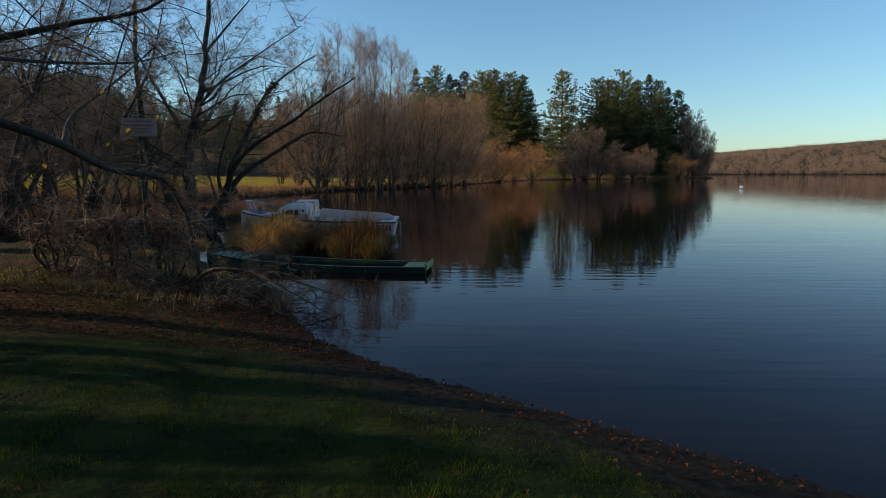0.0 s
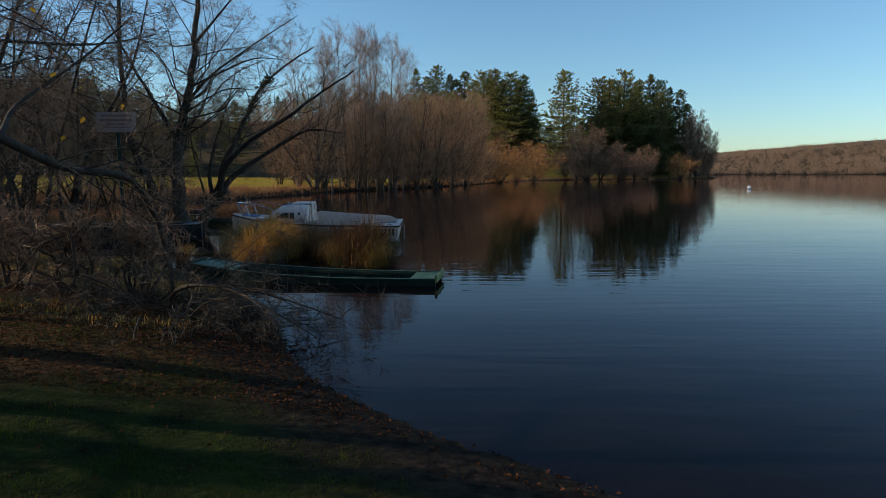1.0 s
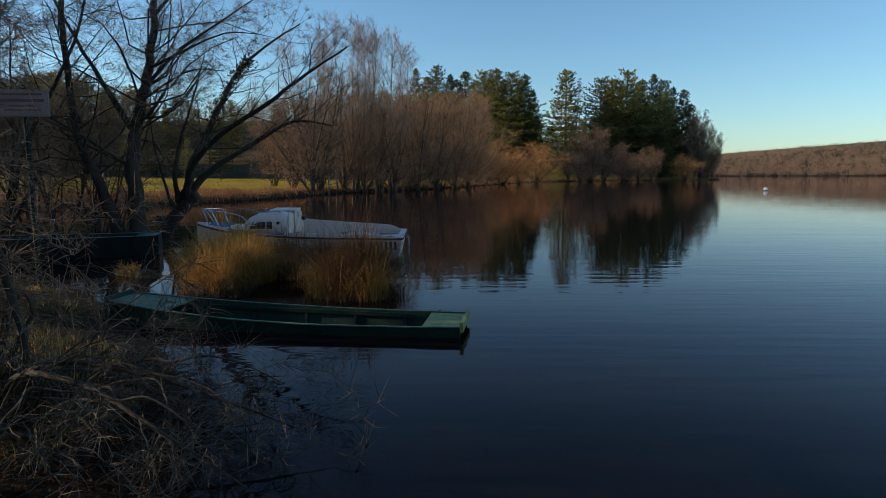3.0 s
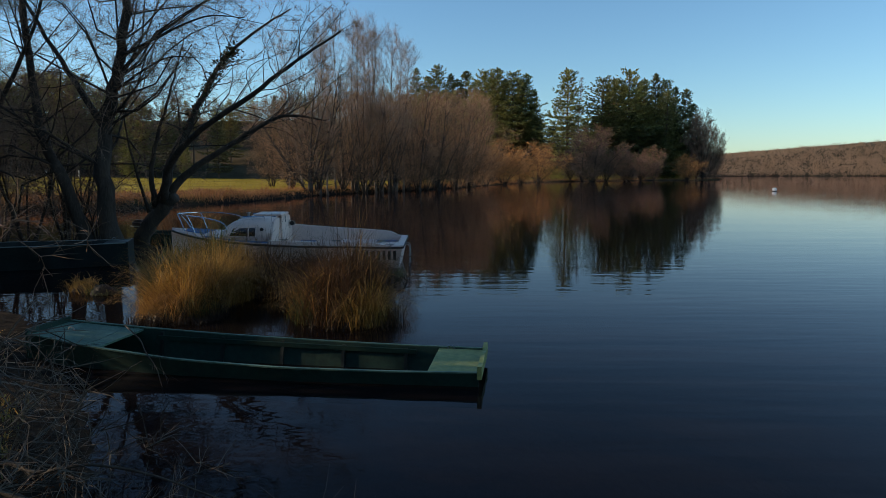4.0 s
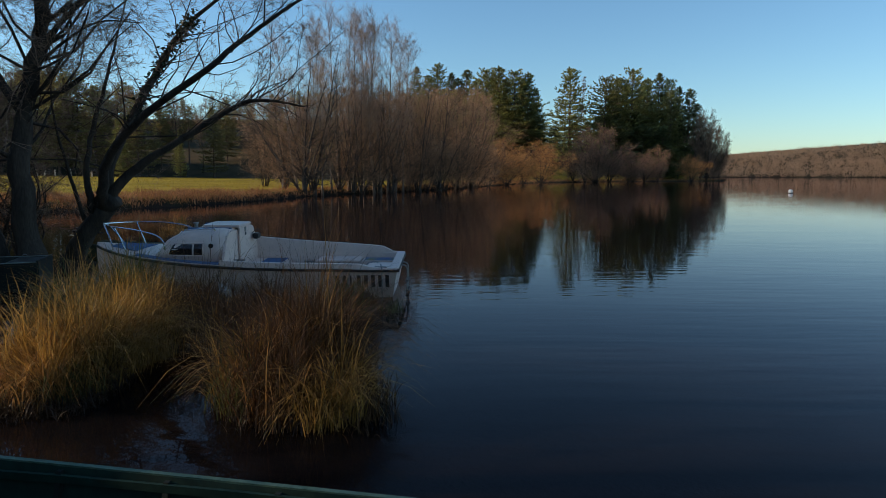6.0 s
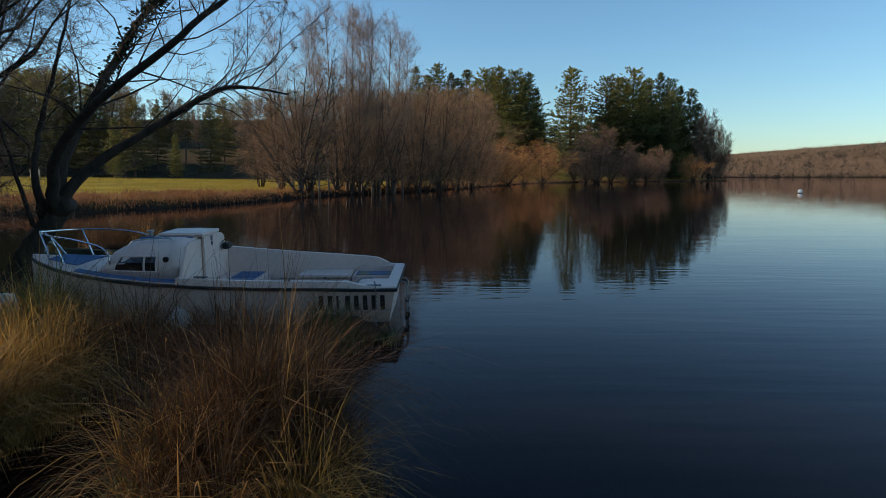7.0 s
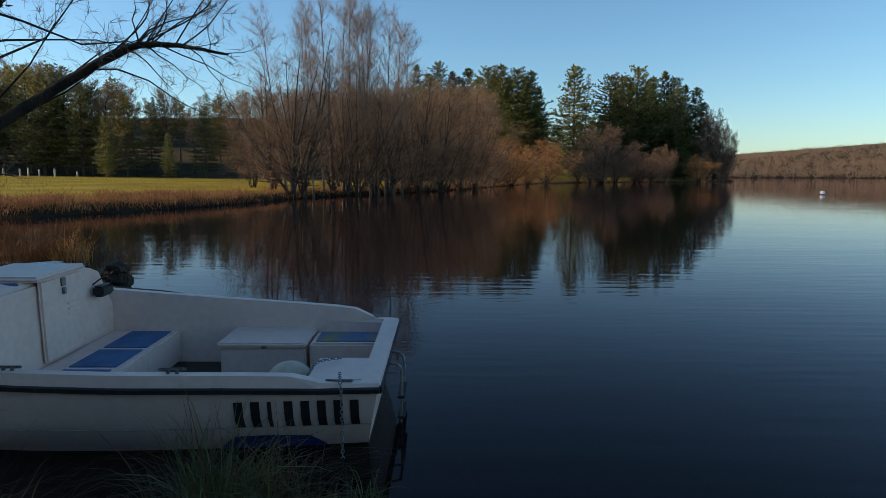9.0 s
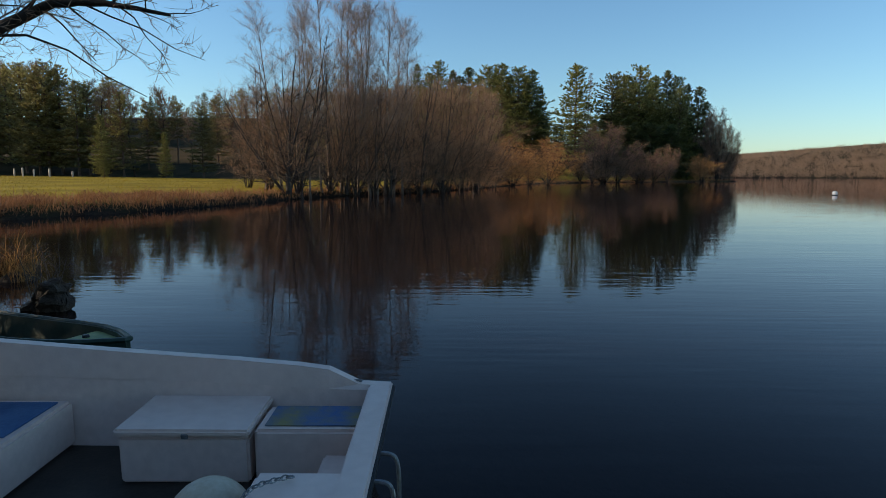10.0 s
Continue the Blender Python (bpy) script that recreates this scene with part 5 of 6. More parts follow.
for tx, ty, th, ts in ((-11.4, 24.6, 4.2, 88), (-9.8, 23.3, 2.2, 89), (-13.4, 24.4, 5.0, 90)):
    shrub(tx, ty, th, 9, ts, "dense brown scrub of thin bare stems on the spit", (0.0, 0), 0.03, near=False)

for tx, ty, th, ts in ((-5.7, 9.7, 1.05, 91), (-4.7, 9.5, 0.95, 92), (-3.9, 9.9, 0.9, 94)):
    shrub(tx, ty, th, 10, ts, "dark tangle of dead standing brush on the bank", (0.1, -0.05), 0.024, dens=4.2, group="bank brush", kind_name="brush_clump", near=False)

# arched bough reaching down to the shore, and the overhead bough with the last leaves
no_ = Vector((-7.2, 6.6, ground_z(-7.2, 6.6)))
rel3 = lambda *pts: [tuple(Vector(p) - no_) for p in pts]
arch = bare_tree("bank_tree", Matrix.Translation(no_),
    [(rel3((-7.3, 6.6, 0.2), (-7.0, 6.6, 2.0), (-6.6, 6.7, 3.4), (-6.2, 6.9, 5.2)), 0.20, 0.08),
     (rel3((-6.7, 6.7, 3.2), (-5.6, 7.1, 3.0), (-4.3, 7.6, 2.5), (-3.95, 8.4, 2.12), (-3.5, 9.1, 1.95), (-3.25, 9.35, 1.2), (-3.15, 9.4, 0.35)), 0.085, 0.03),
     (rel3((-6.5, 6.8, 3.6), (-5.2, 7.6, 3.8), (-4.2, 8.0, 4.1), (-3.2, 8.2, 4.35), (-2.2, 8.1, 4.9)), 0.075, 0.012),
     (rel3((-4.2, 7.7, 2.45), (-4.6, 8.6, 2.9), (-4.4, 9.6, 3.6), (-4.0, 10.4, 4.4)), 0.04, 0.01)],
    41, "leaning bare bank tree with a bough arched down to the shore", levels=3, density=4.8, spread=0.95, ratio=0.36, up=0.04, droop=0.0, jag=0.28, min_r=0.0034, start=0.2, fine=4, fine_len=0.10, thin=0.22, wild=0.7)
wo_ = Vector((-6.6, 5.2, ground_z(-6.6, 5.2)))
rel5 = lambda *pts: [tuple(Vector(p) - wo_) for p in pts]
bare_tree("bank_tree", Matrix.Translation(wo_),
    [(rel5((-6.6, 5.2, 0.2), (-6.5, 5.3, 2.2), (-6.2, 5.6, 4.2), (-5.9, 6.0, 6.5)), 0.15, 0.06),
     (rel5((-6.3, 5.5, 3.4), (-5.0, 6.6, 4.1), (-3.9, 7.6, 4.6), (-2.6, 8.4, 4.95), (-1.5, 9.0, 5.3)), 0.07, 0.010),
     (rel5((-6.3, 5.5, 3.0), (-5.4, 7.0, 3.5), (-5.0, 8.6, 3.7), (-4.6, 10.4, 4.0), (-4.4, 12.0, 4.5)), 0.05, 0.008),
     (rel5((-6.2, 5.6, 4.2), (-5.2, 7.2, 5.0), (-4.4, 9.0, 5.4), (-3.8, 11.0, 5.9)), 0.05, 0.008),
     (rel5((-6.4, 5.4, 2.4), (-6.2, 7.4, 2.7), (-6.2, 9.4, 3.3), (-6.0, 11.2, 4.0)), 0.045, 0.008)],
    44, "slim bare tree with long thin boughs reaching over the shore", levels=3, density=4.4, spread=0.95, ratio=0.38, up=0.02, jag=0.24, min_r=0.0032, start=0.2, fine=4, fine_len=0.11, thin=0.24, wild=0.7)
vsy, fsy = [], []
rngy = random.Random(9)
for p in ((-3.6, 8.3, 2.72), (-4.45, 8.0, 3.7), (-4.0, 8.1, 3.95), (-3.4, 8.3, 4.15), (-4.1, 8.6, 3.3), (-4.7, 8.0, 2.2), (-4.3, 9.0, 2.55), (-3.7, 9.4, 3.0), (-4.9, 7.9, 1.95)):
    w = Vector((rngy.gauss(0, 0.5), rngy.gauss(0, 0.3), -1)).normalized()
    b = len(vsy)
    sd = Vector((1, 0.3, 0)) * 0.032
    q = Vector(p) - no_
    vsy += [q, q + w * 0.035 + sd, q + w * 0.09 + Vector((0, -0.012, 0)), q + w * 0.035 - sd]
    fsy += [(b, b + 1, b + 2), (b, b + 2, b + 3)]
part("last_leaves", (vsy, fsy), M_YELLOW, arch, "a few bright yellow leaves")

# brush lying over the water's edge
bo = Vector((-3.1, 9.3, ground_z(-3.1, 9.3)))
rel4 = lambda *pts: [tuple(Vector(p) - bo) for p in pts]
rbr = random.Random(43)
heap = [(rel4((-3.6, 9.6, 0.1), (-2.9, 9.3, 0.45), (-2.1, 9.0, 0.50), (-1.3, 8.8, 0.35), (-0.6, 8.65, 0.15)), 0.038, 0.007),
        (rel4((-3.3, 9.2, 0.1), (-2.7, 8.7, 0.55), (-2.0, 8.3, 0.62), (-1.3, 8.0, 0.40), (-0.8, 7.9, 0.12)), 0.034, 0.007)]
for k in range(10):
    p = Vector((-2.9 + rbr.gauss(0, 0.25), 8.95 + rbr.gauss(0, 0.2), 0.15))
    way, run, rise = Vector((1, rbr.uniform(-0.65, 0.1), 0)).normalized(), [p], rbr.uniform(0.2, 0.7)
    for j in range(6):
        way = (way + Vector((rbr.gauss(0, 0.28), rbr.gauss(0, 0.28), 0))).normalized()
        p = p + (way + Vector((0, 0, rise + rbr.gauss(0, 0.2)))) * rbr.uniform(0.22, 0.38)
        p.z = max(p.z, 0.03)
        rise -= 0.24
        run.append(p)
    heap.append((rel4(*run), rbr.uniform(0.012, 0.022), 0.004))
for k in range(44):
    a = rbr.uniform(-3.1, 0.15)
    L = rbr.uniform(1.0, 2.4)
    o = Vector((-3.4 + rbr.gauss(0, 0.6), 9.2 + rbr.gauss(0, 0.35), 0.2))
    way = Vector((math.cos(a), math.sin(a), 0))
    p, run = o - Vector((0, 0, 0.1)), [o - Vector((0, 0, 0.1))]
    rise = rbr.uniform(0.1, 0.75)
    for j in range(6):
        way = (way + Vector((rbr.gauss(0, 0.32), rbr.gauss(0, 0.32), 0))).normalized()
        p = p + (way + Vector((0, 0, rise + rbr.gauss(0, 0.22)))) * (L / 7)
        p.z = max(p.z, 0.03)
        rise -= 0.24
        run.append(p)
    heap.append((rel4(*run), rbr.uniform(0.010, 0.024), 0.004))
bare_tree("fallen_brush", Matrix.Translation(bo), heap, 42, "heap of dead grey-brown branches hanging over the water's edge", "brush", bark=M_BARK, twig=M_DEAD,
          levels=3, density=4.3, spread=1.0, ratio=0.42, up=0.05, droop=0.02, min_r=0.0034, jag=0.34, start=0.08, fine=3, fine_len=0.11)
sb = thing("dead_branch", pose(0, 0, 0), "thin grey dead branch lying across the green boat", "branch")
rb = random.Random(4)
stem = smooth_path([(-3.4, 12.88, 0.31), (-3.0, 12.42, 0.275), (-2.8, 12.14, 0.225), (-2.6, 11.94, 0.12), (-2.47, 11.76, 0.02), (-2.37, 11.66, -0.1)], 6)
pths = [(stem, [0.008 - 0.005 * i / (len(stem) - 1) for i in range(len(stem))])]
for g in grow(rb, stem, 0.010, 2, 5, 0.7, 0.35, 0.0, 0.0, 0.2, 0.002, jag=0.2):
    pths += g
part("stem", tubes_of(pths, 5), M_BARK, sb)


# ---------------------------------------------------------------- lawn, leaves
def bank_cover():
    rng = random.Random(17)
    xs, ys = [], []
    while len(xs) < 95000:
        x, y = rng.uniform(-6.0, 3.0), rng.uniform(0.6, 7.6)
        if rng.random() < max(0.25, 1.1 - 0.11 * y - 0.05 * abs(x)):
            xs.append(x); ys.append(y)
    X, Y = np.array([xs]), np.array([ys])
    D = shore_distance(X, Y)
    Z = height(X, Y, D)[0]
    spots, mud = [], []
    for x, y, d, z in zip(xs, ys, D[0], Z):
        n1 = noise.noise(Vector((x * 0.9, y * 0.9, 0)))
        if d > 0.85 + 0.5 * n1 and rng.random() < 0.55 + 0.9 * n1 + 0.25:
            spots.append((x, y, z - 0.01, 0.35 + 1.3 * abs(noise.noise(Vector((x * 2.2, y * 2.2, 5))))))
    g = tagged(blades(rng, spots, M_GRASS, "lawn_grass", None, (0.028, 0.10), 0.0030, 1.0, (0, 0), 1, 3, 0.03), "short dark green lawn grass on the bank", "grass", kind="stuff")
    A = np.array([(rng.uniform(-10.5, -2.2), rng.uniform(7.6, 15.6)) for _ in range(11000)])
    Dr = shore_distance(A[:, 0][None], A[:, 1][None])[0]
    Zr = height(A[:, 0][None], A[:, 1][None], Dr[None])[0]
    for mt, lab, pick in ((M_SEDGE, "rough green grass tufts on the wooded bank", 0), (M_REED, "bleached dry grass tufts on the wooded bank", 1)):
        sp = []
        for (x, y), d, z in zip(A, Dr, Zr):
            k = noise.noise(Vector((x * 0.8, y * 0.8, 31)))
            if d > 0.45 and k > (-0.05 if pick == 0 else 0.12) and rng.random() < (0.9 if pick == 0 else 0.35):
                sp.append((x, y, z - 0.01, 0.5 + 0.9 * max(0, k)))
        tagged(blades(rng, sp, mt, "rough_grass", None, (0.06, 0.28), 0.0045, 0.9, (0.05, -0.05), 2, 4, 0.04), lab, "grass", kind="stuff")
    vs, fs = [], []
    n = 0
    while n < 46000:
        x, y = rng.uniform(-7.0, 3.4), rng.uniform(2.0, 10.0)
        X1, Y1 = np.array([[x]]), np.array([[y]])
        n += 1
        k = noise.noise(Vector((x * 0.7, y * 0.7, 9)))
        edge = 0.75 * x + y - 5.9                       # strip of litter along the water's edge
        litter = (y > 5.6 + 0.6 * k and x < 0.3) or (edge > -0.6 + 0.6 * k and rng.random() < 0.42)
        vs_ok = litter or rng.random() < 0.035
        if not vs_ok:
            continue
        mud.append((x, y))
    A = np.array(mud)
    Dm = shore_distance(A[:, 0][None], A[:, 1][None])
    Zm = height(A[:, 0][None], A[:, 1][None], Dm)[0]
    for (x, y), d, z in zip(mud, Dm[0], Zm):
        if d < 0.02:
            continue
        a = rng.random() * 6.283
        w = Vector((math.cos(a), math.sin(a), rng.gauss(0.15, 0.3))).normalized()
        sd = w.cross(Vector((rng.gauss(0, 0.35), rng.gauss(0, 0.35), 1))).normalized()
        L = 0.014 + 0.034 * rng.random() ** 1.6
        p = Vector((x, y, z + 0.012))
        b = len(vs)
        vs += [p, p + w * L * 0.5 + sd * L * 0.36 + Vector((0, 0, 0.012)), p + w * L, p + w * L * 0.5 - sd * L * 0.36 + Vector((0, 0, 0.008))]
        fs += [(b, b + 1, b + 2), (b, b + 2, b + 3)]
    tagged(part("fallen_leaves", (vs, fs), M_LEAF, None), "scattered brown and russet fallen leaves", "leaves", kind="stuff")


bank_cover()


def far_bank_grass():
    rng = random.Random(23)
    line = [Vector((*p, 0)) for p in SHORE_FAR[:17]]
    spots = []
    for i in range(16):
        a, b = line[i], line[i + 1]
        L = (b - a).length
        nrm = Vector((-(b - a).y, (b - a).x, 0)).normalized()
        wide = 7.5 if i < 5 else 3.5
        cnt = int(L * (230 if i < 5 else 60 if i < 9 else 26))
        for _ in range(cnt):
            p = a.lerp(b, rng.random()) + nrm * (rng.random() ** 1.2 * wide + 0.02)
            spots.append((p.x, p.y, 1.0 if i < 9 else 1.5))
    A = np.array(spots)
    D = shore_distance(A[:, 0][None], A[:, 1][None])
    Z = height(A[:, 0][None], A[:, 1][None], D)[0]
    sp = []
    for (x, y, k), d, z in zip(spots, D[0], Z):
        if d > 0:
            lump = noise.noise(Vector((x * 0.75, y * 0.75, 2))) + 0.6 * noise.noise(Vector((x * 2.3, y * 2.3, 8)))
            sp.append((x, y, z - 0.05, k * (0.62 + 0.75 * max(-0.5, lump))))
    tagged(blades(rng, sp, M_DRYBANK, "bank_grass", None, (0.35, 1.1), 0.018, 1.5, (0.12, -0.12), 3, 2, 0.15), "tall russet dry grass along the far bank", "grass", kind="stuff")


far_bank_grass()


def meadow_grass():
    rng = random.Random(29)
    A = np.array([(rng.uniform(-95, 6), 44 + 105 * rng.random() ** 1.3) for _ in range(42000)])
    D = shore_distance(A[:, 0][None], A[:, 1][None])[0]
    Z = height(A[:, 0][None], A[:, 1][None], D[None])[0]
    sp = [(x, y, z - 0.02, 0.6 + 0.8 * abs(noise.noise(Vector((x * 0.2, y * 0.2, 2))))) for (x, y), d, z in zip(A, D, Z) if d > 2.5]
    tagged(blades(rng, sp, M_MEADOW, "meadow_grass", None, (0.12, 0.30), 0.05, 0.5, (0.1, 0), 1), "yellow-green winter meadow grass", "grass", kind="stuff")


meadow_grass()


# ---------------------------------------------------------------- far trees
EYE_X, EYE_Y, EYE_Z, FOC, CX, HZ = -0.36, 16.8, 1.92, 1079.0, 799.5, 311.0


def spot(px, d, top):
    """Plan position and tree height for a bearing, a distance and the apparent top."""
    x, y = EYE_X + (px - CX) / FOC * d, EYE_Y + d
    g = ground_z(x, y)
    return x, y, max(g, 0.05), EYE_Z + (HZ - top) / FOC * d - max(g, 0.05)


def stems_proto(kind, seed):
    """Prototype far trees, 10 m high, at the origin."""
    rng = random.Random(seed)
    limbs = []
    if kind == "birch":                                # straight pale stem, fine steep branches
        limbs = [([(0, 0, -0.05), (0.12 * rng.gauss(0, 1), 0.05, 3), (0.22 * rng.gauss(0, 1), -0.05, 6.5), (0.32 * rng.gauss(0, 1), 0, 10)], 0.062, 0.007)]
        return bare_tree("birch_tree", Matrix(), limbs, seed, "slender bare birch with pale trunk at the far shore", bark=M_BIRCH, twig=M_BIRCHTWIG, levels=2,
                         density=11.5, spread=0.62, ratio=0.24, up=0.12, droop=0.01, min_r=0.0032, sides=5, group="far shore birches", start=0.28, near=False, fine=4, fine_len=0.20, jag=0.12, wild=0.5)
    if kind == "wood":
        limbs = [([(0, 0, -0.05), (0.2, 0.1, 3), (0.1, -0.1, 6), (0.3 * rng.gauss(0, 1), 0, 9.6)], 0.12, 0.03)]
        return bare_tree("wood_tree", Matrix(), limbs, seed, "bare brown tree on the wooded slope", bark=M_ALDER, twig=M_FARTWIG, levels=2,
                         density=6.0, spread=0.75, ratio=0.34, up=0.12, min_r=0.020, sides=4, group="slope wood", start=0.25, near=False, fine=4, fine_len=0.40, jag=0.15, wild=0.35)
    if kind == "alder":                                # dark stems parting low down, long level and rising branches
        for k in range(6):
            a = 1.05 * k + rng.gauss(0, 0.3)
            s = (0.05, 0.18, 0.30, 0.42, 0.56, 0.66)[k] + 0.05 * rng.random()
            h = 10 * (1.0, 0.92, 0.88, 0.80, 0.70, 0.58)[k]
            o = Vector((math.cos(a), math.sin(a), 0))
            limbs.append(([tuple(o * 0.10 + Vector((0, 0, -0.05))), tuple(o * (h * s * 0.24) + Vector((rng.gauss(0, .1), rng.gauss(0, .1), h * 0.20))),
                           tuple(o * (h * s * 0.62) + Vector((rng.gauss(0, .2), rng.gauss(0, .2), h * 0.58))), tuple(o * (h * s) + Vector((0, 0, h)))], 0.17 - 0.018 * k, 0.012))
        return bare_tree("alder_tree", Matrix(), limbs, seed, "many-stemmed bare alder standing at the far shore", bark=M_ALDER, twig=M_FARTWIG, levels=2,
                         density=5.4, spread=0.95, ratio=0.33, up=0.04, jag=0.14, min_r=0.0070, sides=6, group="far shore alders", start=0.12, near=False, fine=2, fine_len=0.26, wild=0.6)
    if kind == "bush":                                 # dense round thicket, twiggy to the ground
        for k in range(10):
            a = 0.628 * k + rng.gauss(0, 0.3)
            s = 0.1 + 0.75 * (k % 5) / 4 + 0.1 * rng.random()
            e = Vector((math.cos(a) * s, math.sin(a) * s, 1)).normalized() * (10 * (0.86 + 0.14 * rng.random()))
            limbs.append(([(0.3 * math.cos(a), 0.3 * math.sin(a), -0.05), tuple(e * 0.3 + Vector((rng.gauss(0, .2), rng.gauss(0, .2), 0.4))), tuple(e * 0.7 + Vector((rng.gauss(0, .3), rng.gauss(0, .3), 0.4))), tuple(e)], 0.07, 0.010))
        return bare_tree("bank_bush", Matrix(), limbs, seed, "dense rounded brown thicket at the far waterline", "bush", bark=M_ALDER, twig=M_FARTWIG, levels=2,
                         density=5.4, spread=1.0, ratio=0.32, up=0.05, jag=0.15, min_r=0.011, sides=4, group="far shore thicket", start=0.03, near=False, fine=2, fine_len=0.36, wild=0.7)
    for k in range(12):
        a = 0.524 * k + rng.gauss(0, 0.3)
        s = 0.1 + 0.95 * (k % 6) / 5 + 0.1 * rng.random()
        e = Vector((math.cos(a) * s, math.sin(a) * s, 1)).normalized() * (10 * (0.86 + 0.14 * rng.random()))
        limbs.append(([(0.15 * math.cos(a), 0.15 * math.sin(a), -0.05), tuple(e * 0.35 + Vector((0, 0, 0.4))), tuple(e * 0.7 + Vector((0, 0, 0.4))), tuple(e)], 0.09, 0.015))
    twig = {"orange": M_ORANGE, "purple": M_PURPLE}[kind]
    lab = {"orange": "rounded orange-twigged willow bush on the headland", "purple": "wide purplish bare tree on the headland shore"}[kind]
    return bare_tree("willow_bush" if kind == "orange" else "shore_tree", Matrix(), limbs, seed, lab, bark=M_ALDER, twig=twig, levels=2,
                     density=5.0, spread=1.0, ratio=0.32, up=0.04, jag=0.16, min_r=0.022, sides=4, group="far shore bushes", start=0.05, near=False, fine=2, fine_len=0.42, wild=0.7)


PROTO = {}
for kind, seeds in (("birch", (51, 52, 53)), ("alder", (54, 55, 46)), ("bush", (44, 45)), ("wood", (47, 48)), ("orange", (58,)), ("purple", (59, 60))):
    PROTO[kind] = [stems_proto(kind, s) for s in seeds]
USED = set()
TURN = random.Random(77)


def plant(kind, px, d, top, wide=1.0):
    x, y, g, h = spot(px, d, top)
    k = TURN.randrange(len(PROTO[kind]))
    m = Matrix.Translation((x, y, g - 0.05)) @ pose(0, 0, 0, TURN.gauss(0, 3), TURN.gauss(0, 3), 0) @ pose(0, 0, 0, 0, 0, TURN.random() * 360) @ Matrix.Diagonal((h / 10 * wide, h / 10 * wide, h / 10, 1))
    if (kind, k) not in USED:
        USED.add((kind, k))
        PROTO[kind][k].matrix_world = m
    else:
        o = PROTO[kind][k]
        keep = o.matrix_basis.copy()
        c = copy_thing(o, m)
        c.matrix_basis = m
        o.matrix_basis = keep


for px, d, top, kind, wide in (
        (508, 50.5, 92, "alder", 1.15), (530, 51.5, 60, "alder", 0.75), (474, 55, 118, "alder", 0.95), (585, 57.5, 110, "alder", 0.8), (612, 59, 95, "alder", 0.7), (630, 60, 110, "alder", 0.8),
        (662, 62, 105, "alder", 0.8), (690, 63, 122, "alder", 0.85), (743, 68, 135, "alder", 0.9), (782, 73, 142, "alder", 0.9), (815, 84, 158, "alder", 0.9), (722, 72, 130, "alder", 0.8), (840, 92, 172, "alder", 0.9),
        (500, 53.5, 28, "birch", 1.3), (530, 52, 35, "birch", 1.1), (549, 52.5, 36, "birch", 1.0), (586, 58, -2, "birch", 1.1), (604, 59, 22, "birch", 1.1), (618, 60, 16, "birch", 1.1), (634, 60.5, 22, "birch", 1.1), (570, 56, 30, "birch", 1.0),
        (655, 61.5, 30, "birch", 1.1), (668, 62, 42, "birch", 1.1), (682, 63, 40, "birch", 1.2), (697, 65, 52, "birch", 1.1), (712, 66, 72, "birch", 1.2), (645, 66, 28, "birch", 1.1),
        (440, 64, 150, "bush", 0.75), (480, 66, 150, "bush", 0.8), (700, 76, 150, "bush", 0.8), (600, 70, 165, "bush", 0.8), (650, 72, 160, "bush", 0.8),
        (735, 76, 142, "bush", 0.8), (775, 80, 138, "bush", 0.85), (810, 86, 146, "bush", 0.8), (840, 93, 166, "bush", 0.8), (862, 104, 200, "bush", 0.85),
        (724, 67.5, 262, "bush", 1.2), (758, 70, 248, "bush", 1.1), (792, 76, 236, "bush", 1.1), (824, 83, 242, "bush", 1.1), (850, 91, 252, "bush", 1.2), (874, 102, 268, "bush", 1.3),
        (906, 122, 244, "orange", 1.35), (884, 118, 262, "orange", 1.2), (968, 140, 254, "orange", 1.0), (936, 132, 272, "orange", 0.9),
        (1066, 178, 222, "purple", 0.8), (1046, 176, 256, "purple", 0.8), (1090, 180, 256, "purple", 0.9), (1124, 186, 266, "purple", 0.9), (1152, 192, 270, "purple", 0.8), (1176, 196, 258, "purple", 0.5),
        (1024, 178, 274, "purple", 0.8), (1236, 205, 274, "orange", 0.85), (1062, 172, 292, "purple", 1.3), (1132, 184, 292, "purple", 1.3),
        (1262, 222, 200, "purple", 0.45), (1274, 226, 225, "purple", 0.45), (1250, 226, 192, "purple", 0.45), (1284, 228, 262, "purple", 0.5), (1268, 224, 250, "purple", 0.7)):
    plant(kind, px, d, top, wide * (1.25 if kind in ("purple", "orange") and px < 1240 else 1.0))

# conifers
CON = []
for seed, h, r, clear, droop, mt, size, tf, extra in (
        (61, 27, 9.0, 0.14, 0.02, M_PINE, 1.0, 0.62, {}), (62, 27, 8.2, 0.10, 0.06, M_PINE, 1.0, 0.70, {}), (63, 26, 7.4, 0.05, 0.14, M_SPRUCE, 1.05, 0.85, {}),
        (64, 26, 6.2, 0.45, -0.05, M_WOODPINE, 1.0, 0.48, dict(step=0.042)), (65, 25, 6.6, 0.04, 0.12, M_SPRUCE, 2.2, 0.75, dict(step=0.055, tuft=8)), (66, 27, 8.2, 0.12, 0.04, M_WOODPINE, 1.0, 0.70, dict(step=0.044))):
    tm, cm = conifer_mesh(seed, h, r, clear, droop, mt, size, 7, tf, **extra)
    CON.append((h, tm, cm))


